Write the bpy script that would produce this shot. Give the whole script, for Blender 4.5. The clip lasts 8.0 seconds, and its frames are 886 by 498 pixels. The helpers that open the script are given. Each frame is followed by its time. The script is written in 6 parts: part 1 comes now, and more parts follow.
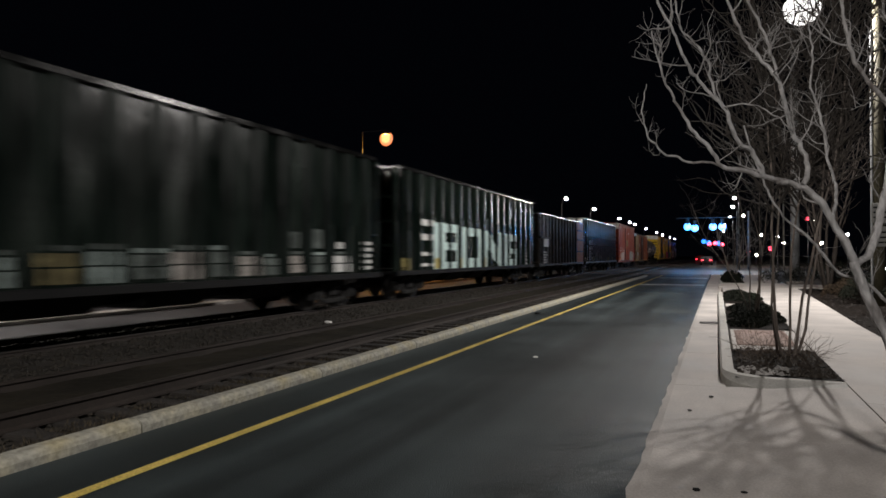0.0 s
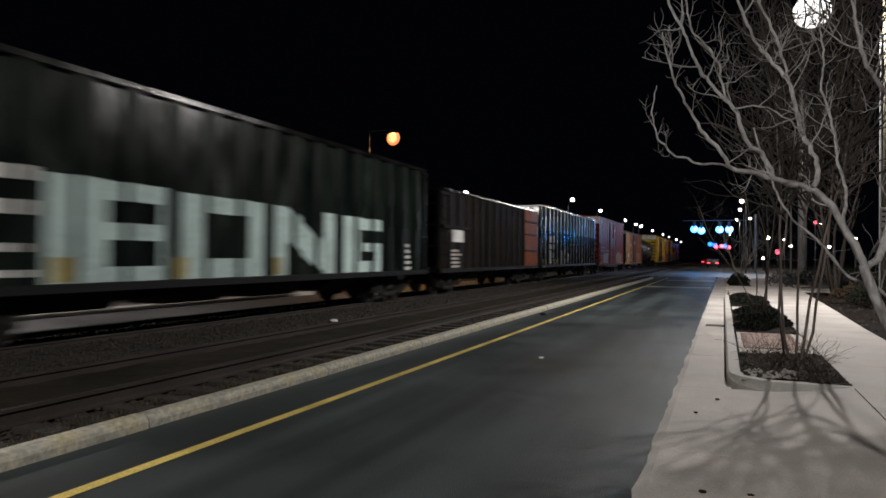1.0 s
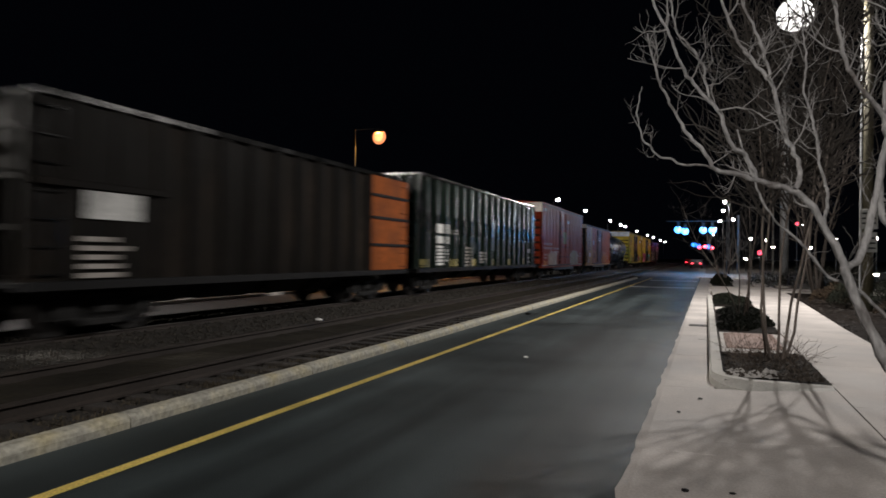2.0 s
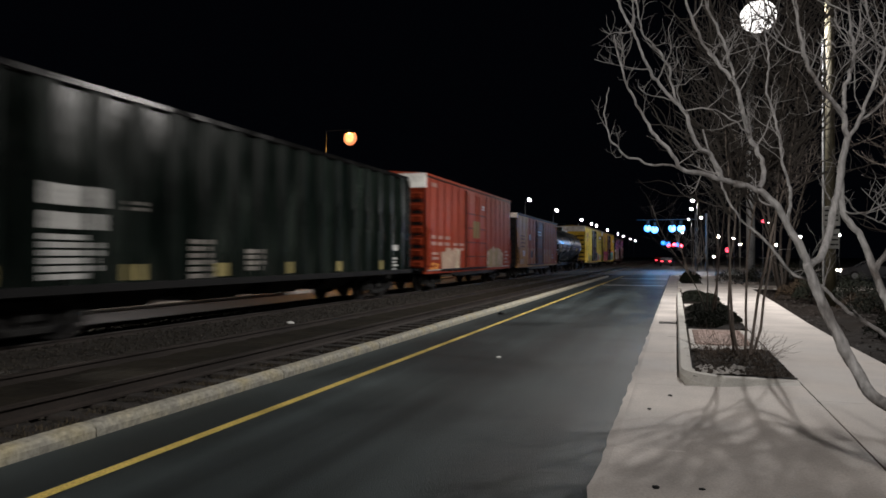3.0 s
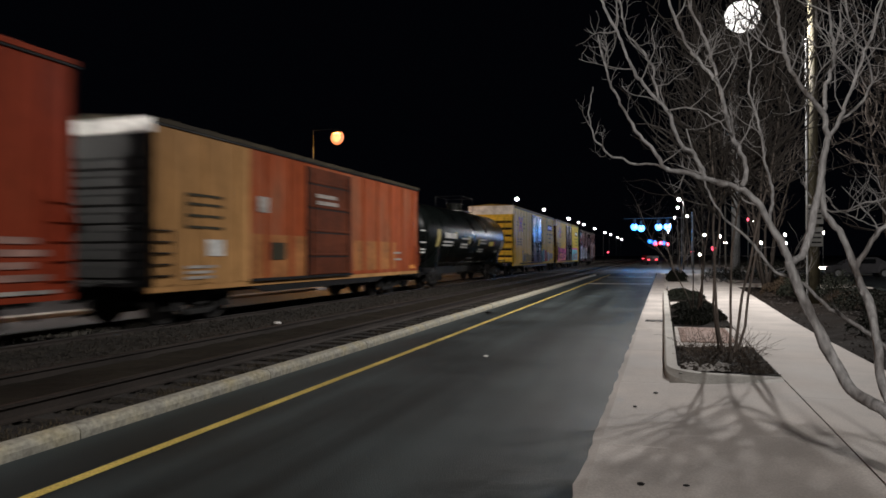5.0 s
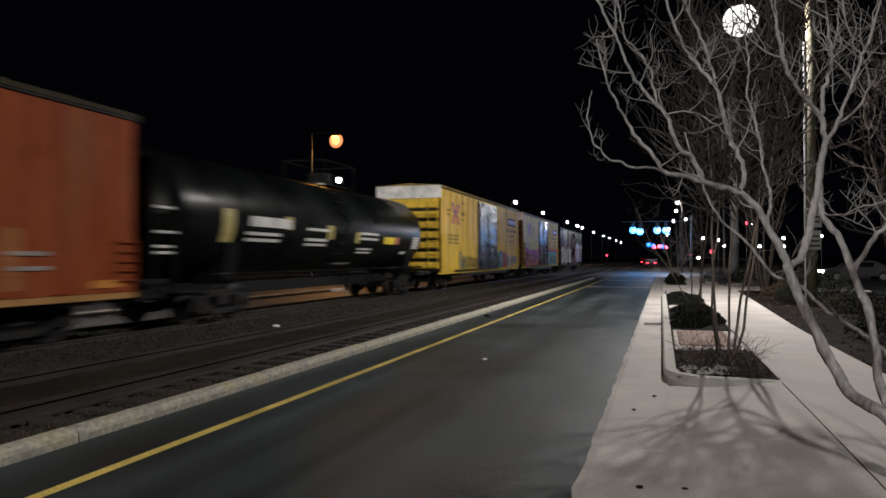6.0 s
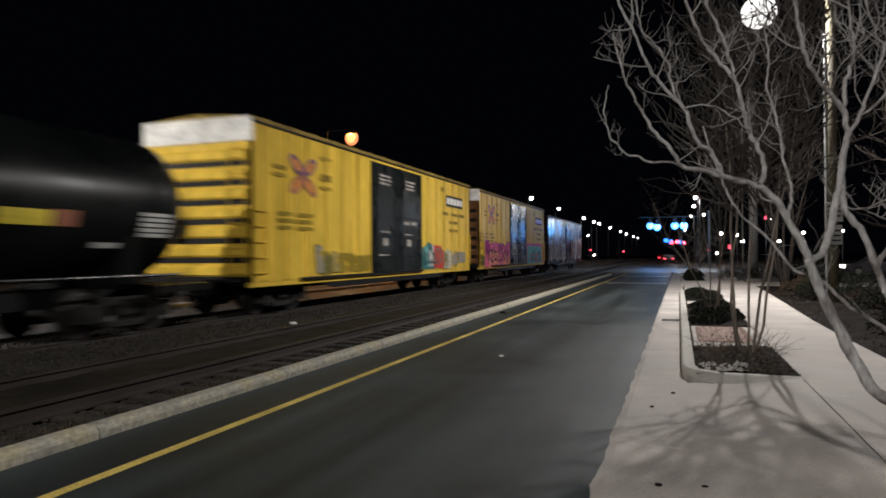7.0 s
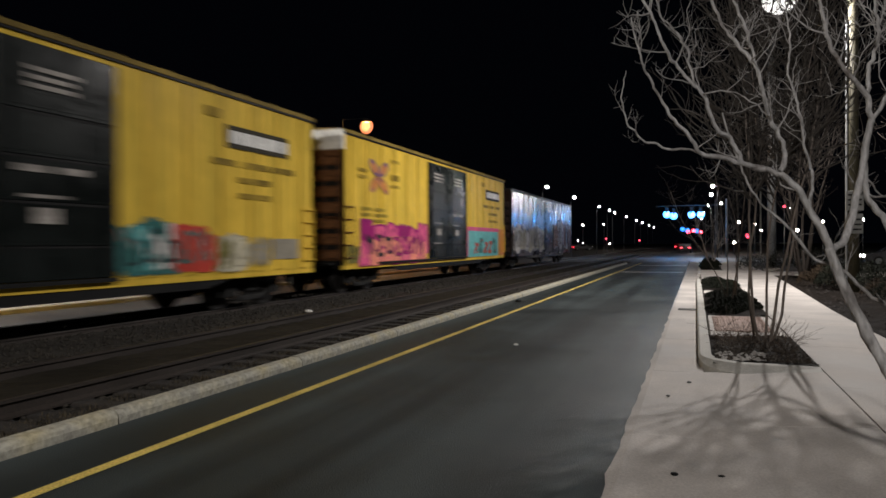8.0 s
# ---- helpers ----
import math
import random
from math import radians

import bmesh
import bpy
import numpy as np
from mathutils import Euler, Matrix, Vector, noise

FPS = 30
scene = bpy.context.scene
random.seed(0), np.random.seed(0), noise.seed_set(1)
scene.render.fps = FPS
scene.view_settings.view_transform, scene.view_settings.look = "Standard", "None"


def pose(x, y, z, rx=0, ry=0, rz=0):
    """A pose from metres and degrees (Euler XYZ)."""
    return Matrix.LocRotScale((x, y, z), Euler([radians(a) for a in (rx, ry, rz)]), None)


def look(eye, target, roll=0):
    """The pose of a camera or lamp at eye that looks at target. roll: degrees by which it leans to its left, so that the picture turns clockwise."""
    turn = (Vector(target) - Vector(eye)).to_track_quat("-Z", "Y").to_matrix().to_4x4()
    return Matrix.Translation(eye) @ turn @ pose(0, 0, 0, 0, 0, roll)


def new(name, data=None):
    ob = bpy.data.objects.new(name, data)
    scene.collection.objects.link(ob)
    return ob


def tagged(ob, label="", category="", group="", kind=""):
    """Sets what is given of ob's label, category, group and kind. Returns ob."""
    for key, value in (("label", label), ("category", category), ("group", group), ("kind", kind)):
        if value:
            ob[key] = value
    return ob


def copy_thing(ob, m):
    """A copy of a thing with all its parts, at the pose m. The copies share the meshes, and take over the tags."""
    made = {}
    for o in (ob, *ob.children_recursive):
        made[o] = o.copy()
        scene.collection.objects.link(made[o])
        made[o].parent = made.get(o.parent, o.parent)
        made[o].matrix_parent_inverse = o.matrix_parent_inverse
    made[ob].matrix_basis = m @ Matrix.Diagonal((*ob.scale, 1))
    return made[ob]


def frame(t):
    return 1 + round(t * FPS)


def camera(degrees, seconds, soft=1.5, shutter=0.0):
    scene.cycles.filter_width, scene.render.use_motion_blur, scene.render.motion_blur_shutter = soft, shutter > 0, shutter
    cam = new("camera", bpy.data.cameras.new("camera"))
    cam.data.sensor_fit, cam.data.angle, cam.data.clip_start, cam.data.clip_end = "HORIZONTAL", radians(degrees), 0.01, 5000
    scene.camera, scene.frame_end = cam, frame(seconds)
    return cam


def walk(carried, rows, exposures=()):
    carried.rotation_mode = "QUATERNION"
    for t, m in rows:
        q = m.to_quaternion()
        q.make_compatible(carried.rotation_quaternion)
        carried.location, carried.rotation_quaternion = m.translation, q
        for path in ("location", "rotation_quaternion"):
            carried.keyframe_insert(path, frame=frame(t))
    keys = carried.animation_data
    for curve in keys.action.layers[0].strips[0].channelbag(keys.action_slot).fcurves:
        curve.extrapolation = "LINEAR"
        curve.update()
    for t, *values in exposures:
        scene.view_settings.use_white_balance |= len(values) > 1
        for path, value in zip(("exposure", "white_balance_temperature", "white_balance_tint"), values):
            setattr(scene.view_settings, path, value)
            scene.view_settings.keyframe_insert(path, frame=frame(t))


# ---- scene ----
cam = camera(66.0, 8.0, soft=1.6, shutter=0.8)
PATH = [
    (0, (0.017, 0.058, 1.608), (-0.728, 1.914, 1.627), -0.1),
    (0.5, (0.01, 0.042, 1.603), (-0.74, 1.896, 1.626), 0.2),
    (1, (0.002, 0.042, 1.601), (-0.758, 1.892, 1.62), 0.5),
    (1.5, (-0.002, 0.045, 1.599), (-0.753, 1.898, 1.616), 0.7),
    (3, (0.013, 0.069, 1.608), (-0.633, 1.962, 1.628), 0.1),
    (3.5, (0.015, 0.085, 1.61), (-0.621, 1.981, 1.624), -0.1),
    (4, (0.021, 0.082, 1.608), (-0.594, 1.984, 1.622), 0.1),
    (4.5, (0.028, 0.072, 1.609), (-0.587, 1.975, 1.624), -0.1),
    (6, (0.032, 0.058, 1.608), (-0.577, 1.963, 1.635), -0.1),
    (6.5, (0.029, 0.054, 1.608), (-0.592, 1.954, 1.635), -0.0),
    (7, (0.026, 0.074, 1.607), (-0.627, 1.964, 1.625), -0.4),
    (7.5, (0.014, 0.079, 1.607), (-0.684, 1.954, 1.603), -0.1),
    (8, (0.018, 0.087, 1.602), (-0.676, 1.963, 1.587), -0.3),
]
walk(cam, [(t, look(eye, target, roll)) for t, eye, target, roll in PATH])

# ---- night sky, exposure ----
world = bpy.data.worlds.new("night")
scene.world = world
world.use_nodes = True
world.node_tree.nodes["Background"].inputs[0].default_value = (0.35, 0.42, 0.75, 1)
world.node_tree.nodes["Background"].inputs[1].default_value = 0.0018
scene.view_settings.exposure = 0.0

# the train's pace, its track, and the near track
PACE = 15.9
TRACK_X, RAIL_Z = -11.2, 0.10
SIDE_X, SIDE_RAIL_Z = -6.65, 0.20


# ---- materials ----
def mat(name, base, rough=0.6, metal=0.0, grain=0.25, scale=8.0, big=0.35, big_scale=0.7, bump=0.25, tint=None, stretch=(1, 1, 1), spec=0.5, per_piece=0.0, streak=None):
    """A procedural surface: fine grain and large stains over one base colour, with fine relief."""
    m = bpy.data.materials.new(name)
    m.use_nodes = True
    nt = m.node_tree
    n, l = nt.nodes, nt.links
    b = n["Principled BSDF"]
    co = n.new("ShaderNodeTexCoord")
    mp = n.new("ShaderNodeMapping")
    mp.inputs["Scale"].default_value = stretch
    l.new(co.outputs["Object"], mp.inputs["Vector"])
    fine, wide = n.new("ShaderNodeTexNoise"), n.new("ShaderNodeTexNoise")
    fine.inputs["Scale"].default_value, fine.inputs["Detail"].default_value = scale, 6
    wide.inputs["Scale"].default_value, wide.inputs["Detail"].default_value = big_scale, 5
    l.new(mp.outputs["Vector"], fine.inputs["Vector"])
    l.new(mp.outputs["Vector"], wide.inputs["Vector"])
    r1, r2 = n.new("ShaderNodeMapRange"), n.new("ShaderNodeMapRange")
    for r, tex, amount in ((r1, fine, grain), (r2, wide, big)):
        r.inputs["From Min"].default_value, r.inputs["From Max"].default_value = 0.3, 0.7
        r.inputs["To Min"].default_value, r.inputs["To Max"].default_value = 1 - amount, 1 + amount * 0.6
        l.new(tex.outputs["Fac"], r.inputs["Value"])
    mul = n.new("ShaderNodeMath")
    mul.operation = "MULTIPLY"
    l.new(r1.outputs[0], mul.inputs[0])
    l.new(r2.outputs[0], mul.inputs[1])
    last = mul
    if per_piece:
        info, r3, m2 = n.new("ShaderNodeObjectInfo"), n.new("ShaderNodeMapRange"), n.new("ShaderNodeMath")
        r3.inputs["To Min"].default_value, r3.inputs["To Max"].default_value = 1 - per_piece, 1 + per_piece
        l.new(info.outputs["Random"], r3.inputs["Value"])
        m2.operation = "MULTIPLY"
        l.new(mul.outputs[0], m2.inputs[0])
        l.new(r3.outputs[0], m2.inputs[1])
        last = m2
    if streak:
        mp2, tex, r5, m3 = n.new("ShaderNodeMapping"), n.new("ShaderNodeTexNoise"), n.new("ShaderNodeMapRange"), n.new("ShaderNodeMath")
        mp2.inputs["Scale"].default_value = streak[1:]
        tex.inputs["Scale"].default_value, tex.inputs["Detail"].default_value = 1.0, 4
        r5.inputs["From Min"].default_value, r5.inputs["From Max"].default_value = 0.35, 0.65
        r5.inputs["To Min"].default_value, r5.inputs["To Max"].default_value = 1 - streak[0], 1 + streak[0] * 0.7
        m3.operation = "MULTIPLY"
        l.new(co.outputs["Object"], mp2.inputs["Vector"])
        l.new(mp2.outputs["Vector"], tex.inputs["Vector"])
        l.new(tex.outputs["Fac"], r5.inputs["Value"])
        l.new(last.outputs[0], m3.inputs[0])
        l.new(r5.outputs[0], m3.inputs[1])
        last = m3
    sc = n.new("ShaderNodeVectorMath")
    sc.operation = "SCALE"
    l.new(last.outputs[0], sc.inputs["Scale"])
    if tint:
        mix = n.new("ShaderNodeMix")
        mix.data_type = "RGBA"
        mix.inputs["A"].default_value, mix.inputs["B"].default_value = (*base, 1), (*tint, 1)
        r4 = n.new("ShaderNodeMapRange")
        r4.inputs["From Min"].default_value, r4.inputs["From Max"].default_value = 0.45, 0.68
        l.new(wide.outputs["Fac"], r4.inputs["Value"])
        l.new(r4.outputs[0], mix.inputs["Factor"])
        l.new(mix.outputs["Result"], sc.inputs[0])
    else:
        sc.inputs[0].default_value = base
    l.new(sc.outputs[0], b.inputs["Base Color"])
    b.inputs["Roughness"].default_value, b.inputs["Metallic"].default_value = rough, metal
    b.inputs["Specular IOR Level"].default_value = spec
    rr = n.new("ShaderNodeMapRange")
    rr.inputs["From Min"].default_value, rr.inputs["From Max"].default_value = 0.3, 0.7
    rr.inputs["To Min"].default_value, rr.inputs["To Max"].default_value = max(0.03, rough - 0.12), min(1, rough + 0.12)
    l.new(wide.outputs["Fac"], rr.inputs["Value"])
    l.new(rr.outputs[0], b.inputs["Roughness"])
    if bump:
        bp = n.new("ShaderNodeBump")
        bp.inputs["Strength"].default_value, bp.inputs["Distance"].default_value = bump, 0.02
        l.new(fine.outputs["Fac"], bp.inputs["Height"])
        l.new(bp.outputs["Normal"], b.inputs["Normal"])
    return m


def glow(name, colour, strength):
    m = bpy.data.materials.new(name)
    m.use_nodes = True
    b = m.node_tree.nodes["Principled BSDF"]
    b.inputs["Base Color"].default_value = (0.8, 0.8, 0.8, 1)
    b.inputs["Emission Color"].default_value = (*colour, 1)
    b.inputs["Emission Strength"].default_value = strength
    return m


ASPHALT = mat("asphalt", (0.043, 0.054, 0.056), 0.55, scale=90, grain=0.5, big=0.45, big_scale=0.45, bump=0.5, spec=0.22, streak=(0.6, 1.3, 0.05, 1.0))
CONCRETE = mat("concrete", (0.555, 0.512, 0.478), 0.8, scale=60, grain=0.16, big=0.3, big_scale=0.8, bump=0.25)
KERB = mat("kerb concrete", (0.52, 0.50, 0.42), 0.8, scale=18, grain=0.35, big=0.55, big_scale=2.2, bump=0.4, tint=(0.36, 0.32, 0.21))
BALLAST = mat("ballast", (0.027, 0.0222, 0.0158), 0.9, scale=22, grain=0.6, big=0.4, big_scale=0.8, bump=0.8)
DIRT = mat("dirt", (0.08, 0.066, 0.054), 0.95, scale=14, grain=0.6, big=0.4, big_scale=0.5, bump=0.8)
RUST = mat("rail steel", (0.034, 0.025, 0.020), 0.65, metal=0.1, scale=40, grain=0.3, bump=0.2)
SHINE = mat("polished rail head", (0.24, 0.23, 0.225), 0.36, metal=1.0, scale=30, grain=0.15, bump=0.05)
TIE = mat("weathered timber", (0.030, 0.025, 0.021), 0.9, scale=25, grain=0.5, big=0.4, bump=0.6, stretch=(1, 6, 6), per_piece=0.3)
YELLOW_LINE = mat("yellow road paint", (0.84, 0.63, 0.16), 0.6, scale=50, grain=0.35, big=0.35, big_scale=1.2)
WHITE_LINE = mat("white road paint", (0.82, 0.82, 0.80), 0.6, scale=50, grain=0.3, big=0.3, big_scale=1.2)
MULCH = mat("bark mulch", (0.014, 0.0105, 0.0085), 0.95, scale=35, grain=0.7, bump=1.0, spec=0.1)
BLACK = mat("black painted steel", (0.011, 0.011, 0.0115), 0.6, scale=20, grain=0.4, big=0.4, bump=0.15, spec=0.15)
BARK = mat("pale smooth bark", (0.41, 0.40, 0.395), 0.65, scale=30, grain=0.4, big=0.6, big_scale=5.5, bump=0.9, tint=(0.06, 0.05, 0.045), stretch=(1, 1, 0.35))
TWIG = mat("twig bark", (0.26, 0.25, 0.245), 0.8, scale=30, grain=0.3)


# ---- mesh helpers ----
def part(name, bm, material, parent=None, label="", smooth=False):
    me = bpy.data.meshes.new(name)
    if smooth:
        for f in bm.faces:
            f.smooth = True
    bm.to_mesh(me)
    bm.free()
    for m in (material if isinstance(material, (list, tuple)) else [material]):
        me.materials.append(m)
    ob = new(name, me)
    if parent:
        ob.parent = parent
    if label:
        ob["label"] = label
    return ob


def thing(name, m, label, category, group="", kind=""):
    e = new(name)
    e.matrix_basis = m
    e.empty_display_size = 0.2
    return tagged(e, label, category, group, kind)


def box(bm, x0, x1, y0, y1, z0, z1, bevel=0.0, index=0):
    r = bmesh.ops.create_cube(bm, size=1, matrix=Matrix.LocRotScale(((x0 + x1) / 2, (y0 + y1) / 2, (z0 + z1) / 2), None, (abs(x1 - x0), abs(y1 - y0), abs(z1 - z0))))
    fs = {f for v in r["verts"] for f in v.link_faces}
    for f in fs:
        f.material_index = index
    if bevel:
        es = {e for f in fs for e in f.edges}
        bmesh.ops.bevel(bm, geom=list(es), offset=bevel, segments=1, affect="EDGES")
    return bm


def boxes(*rows, bevel=0.0):
    bm = bmesh.new()
    for r in rows:
        box(bm, *r, bevel=bevel)
    return bm


def rod(bm, a, b, r0, r1=None, sides=8, caps=True):
    """A round bar from a to b."""
    a, b = Vector(a), Vector(b)
    d = b - a
    q = d.to_track_quat("Z", "Y").to_matrix().to_4x4()
    bmesh.ops.create_cone(bm, cap_ends=caps, segments=sides, radius1=r0, radius2=r0 if r1 is None else r1, depth=d.length, matrix=Matrix.Translation((a + b) / 2) @ q)
    return bm


def prism(bm, outline, y0, y1):
    """An outline in x and z, drawn out along y."""
    a = [bm.verts.new((x, y0, z)) for x, z in outline]
    b = [bm.verts.new((x, y1, z)) for x, z in outline]
    n = len(a)
    for i in range(n):
        bm.faces.new((a[i], a[(i + 1) % n], b[(i + 1) % n], b[i]))
    bm.faces.new(a[::-1])
    bm.faces.new(b)
    bmesh.ops.recalc_face_normals(bm, faces=bm.faces)
    return bm


def ball(bm, c, r, u=16, v=10, squash=1.0):
    bmesh.ops.create_uvsphere(bm, u_segments=u, v_segments=v, radius=r, matrix=Matrix.Translation(c) @ Matrix.Diagonal((1, 1, squash, 1)))
    return bm


def sheet(bm, x0, x1, y0, y1, z, step=0.0, rough=0.0):
    """A level sheet, uneven by rough metres at a spacing of step."""
    nx = max(1, int((x1 - x0) / step)) if step else 1
    ny = max(1, int((y1 - y0) / step)) if step else 1
    g = []
    for j in range(ny + 1):
        for i in range(nx + 1):
            x, y = x0 + (x1 - x0) * i / nx, y0 + (y1 - y0) * j / ny
            g.append(bm.verts.new((x, y, z + (rough * noise.noise((x * 3, y * 3, z)) if rough else 0))))
    for j in range(ny):
        for i in range(nx):
            k = j * (nx + 1) + i
            bm.faces.new((g[k], g[k + 1], g[k + nx + 2], g[k + nx + 1]))
    return bm


def structure(name, bm, material, label="", smooth=False):
    return tagged(part(name, bm, material, None, "", smooth), label, name.split("_")[0], "", "structure")

# ---- ground, roads, tracks ----
structure("ground", sheet(bmesh.new(), -600, 600, -300, 900, -0.06), DIRT, "dark bare dirt ground reaching to the horizon")
structure("road", boxes((-4.85, -0.5, -40, 60, -0.2, 0.0)), ASPHALT, "dark grey asphalt road, one lane, worn by tyres")
structure("road_beyond_crossing", boxes((-4.6, -0.1, 76, 420, -0.2, 0.0)), ASPHALT, "asphalt road running on past the crossing")
# Concrete-like tone, paled further to stand for the street's lamplight.
structure("road_cross_street", boxes((-90, 90, 60, 76, -0.2, 0.004)), mat("pale lamplit asphalt", (0.13, 0.13, 0.13), 0.6, scale=60, grain=0.3, big=0.3, big_scale=0.3), "asphalt cross street passing over the tracks")
structure("road_beyond_tracks", boxes((-26, -12.7, -40, 60, -0.2, 0.02)), mat("grey worn asphalt", (0.11, 0.105, 0.11), 0.6, scale=60, grain=0.35, big=0.4, big_scale=0.5, bump=0.3), "asphalt street beyond the tracks under an orange lamp")
structure("pavement_beyond_tracks", boxes((-15.4, -14.9, -40, 58, -0.2, 0.13), bevel=0.02), CONCRETE, "pale concrete edge beyond the tracks")
structure("road_parking", boxes((7.5, 60, 30, 58, -0.2, -0.02)), ASPHALT, "dark asphalt car park behind the planting")
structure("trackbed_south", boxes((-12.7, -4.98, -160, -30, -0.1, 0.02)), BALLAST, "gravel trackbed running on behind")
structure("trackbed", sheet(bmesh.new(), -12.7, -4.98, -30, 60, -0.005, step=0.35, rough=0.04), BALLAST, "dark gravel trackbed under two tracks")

# road markings
line = bmesh.new()
sheet(line, -4.05, -3.94, -40, 57, 0.004)
structure("yellow_edge_line", line, YELLOW_LINE, "solid yellow line along the edge of the road")
bars = bmesh.new()
sheet(bars, -3.9, -0.6, 38.6, 39.1, 0.004)
sheet(bars, -3.7, -0.6, 50.0, 50.6, 0.004)
structure("white_stop_lines", bars, WHITE_LINE, "worn white stop lines before the crossing")


def more(ob, m):
    """The same mesh again as a piece of its own under the same parent."""
    o = ob.copy()
    scene.collection.objects.link(o)
    o.matrix_basis = m
    return o


PACKED = mat("packed dark soil", (0.0225, 0.0187, 0.0128), 0.95, scale=18, grain=0.45, big=0.45, big_scale=0.9, bump=0.5, spec=0.15)


def track(x, z, label):
    t = thing("railway_track", pose(x, 0, 0), label, "track", "railway tracks", "structure")
    for s in (-1, 1):
        bm = bmesh.new()
        prism(bm, [(-0.07, -0.17), (0.07, -0.17), (0.07, -0.15), (0.012, -0.13), (0.012, -0.04), (0.036, -0.03), (0.036, -0.008), (-0.036, -0.008), (-0.036, -0.03), (-0.012, -0.04), (-0.012, -0.13), (-0.07, -0.15)], -150, 400)
        r = part("rail", bm, RUST, t)
        r.location = (s * 0.755, 0, z)
        bm = boxes((-0.034, 0.034, -150, 400, -0.008, 0.0))
        h = part("rail_head", bm, SHINE if z < 0.15 else RUST, r)
    first = part("tie", boxes((-1.3, 1.3, -0.115, 0.115, -0.18, 0.0), bevel=0.012), TIE, t)
    first.matrix_basis = pose(0, 0.3, z - 0.165)
    rnd = random.Random(4)
    for i in range(1, 120):
        more(first, pose(rnd.uniform(-0.06, 0.06), 0.3 + i * 0.5, z - 0.165 + rnd.uniform(-0.012, 0.012), 0, 0, rnd.uniform(-1.5, 1.5)))
    return t


track(SIDE_X, SIDE_RAIL_Z, "rusty little-used railway track on timber ties beside the kerb")
track(TRACK_X, RAIL_Z, "main railway track with worn bright rail heads")

structure("packed_soil", sheet(bmesh.new(), SIDE_X - 0.71, SIDE_X + 0.71, -20, 90, SIDE_RAIL_Z - 0.115, step=0.2, rough=0.035), PACKED, "dark packed soil between the rails of the side track")
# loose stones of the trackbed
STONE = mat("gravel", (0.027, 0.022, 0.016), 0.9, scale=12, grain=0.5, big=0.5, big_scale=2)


def stones(name, n, x0, x1, y0, y1, z, size, material, label, seed, zf=None):
    rnd = random.Random(seed)
    vs, fs = [], []
    for i in range(n):
        y = y0 + (y1 - y0) * rnd.random() ** 1.7
        x = rnd.uniform(x0, x1)
        r = size * rnd.uniform(0.4, 1.0) * (1 + (y - y0) * 0.012)
        k, a = len(vs), rnd.uniform(0, 6.28)
        zz = z if zf is None else zf(x)
        for j in range(4):
            vs.append((x + r * math.cos(a + j * 1.57) * rnd.uniform(0.6, 1.2), y + r * math.sin(a + j * 1.57) * rnd.uniform(0.6, 1.2), zz + r * rnd.uniform(-0.1, 0.3)))
        vs.append((x + rnd.uniform(-r, r) * 0.4, y + rnd.uniform(-r, r) * 0.4, zz + r * rnd.uniform(0.5, 0.95)))
        fs += [(k, k + 1, k + 4), (k + 1, k + 2, k + 4), (k + 2, k + 3, k + 4), (k + 3, k, k + 4)]
    me = bpy.data.meshes.new(name)
    me.from_pydata(vs, [], fs)
    me.materials.append(material)
    return tagged(new(name, me), label, "gravel", "", "stuff")


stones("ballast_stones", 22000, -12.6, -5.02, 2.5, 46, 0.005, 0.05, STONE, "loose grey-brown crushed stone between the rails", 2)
GRASS = mat("dry grass", (0.075, 0.058, 0.034), 0.9, scale=20, grain=0.4)


def tufts(name, n, x0, x1, y0, y1, z, height, material, label, seed):
    """Short dry blades in loose clumps."""
    rnd = random.Random(seed)
    vs, fs = [], []
    for i in range(n):
        cx, cy = rnd.uniform(x0, x1), y0 + (y1 - y0) * rnd.random() ** 1.4
        if noise.noise((cx * 1.5, cy * 0.8, seed)) < -0.05:
            continue
        for j in range(7):
            a, h = rnd.uniform(0, 6.28), height * rnd.uniform(0.3, 1)
            x, y = cx + rnd.gauss(0, 0.05), cy + rnd.gauss(0, 0.05)
            k = len(vs)
            w = 0.006
            vs += [(x - w * math.sin(a), y + w * math.cos(a), z), (x + w * math.sin(a), y - w * math.cos(a), z), (x + h * 0.6 * math.cos(a), y + h * 0.6 * math.sin(a), z + h)]
            fs.append((k, k + 1, k + 2))
    me = bpy.data.meshes.new(name)
    me.from_pydata(vs, [], fs)
    me.materials.append(material)
    return tagged(new(name, me), label, "grass", "", "stuff")


tufts("dry_grass", 2200, -5.6, -5.02, 2.5, 45, 0.02, 0.055, GRASS, "sparse dry grass and leaves along the kerb", 3)

# kerb beside the tracks, cast in lengths of about three metres
kerb_left = thing("kerb_trackside", pose(0, 0, 0), "weathered pale concrete kerb with joints and yellow stains", "kerb", "", "structure")


def kerb_outline():
    return [(-0.19, -0.2), (0.0, -0.2), (0.0, 0.06), (-0.012, 0.09), (-0.035, 0.112), (-0.065, 0.12), (-0.165, 0.122), (-0.19, 0.105)]


first = part("kerb_stone", prism(bmesh.new(), kerb_outline(), 0.012, 3.038), KERB, kerb_left)
first.matrix_basis = pose(-4.83, -7.4, 0)
for i in range(1, 20):
    more(first, pose(-4.83 - 0.004 * (i % 3), -7.4 + i * 3.05, 0.004 * (i % 2)))

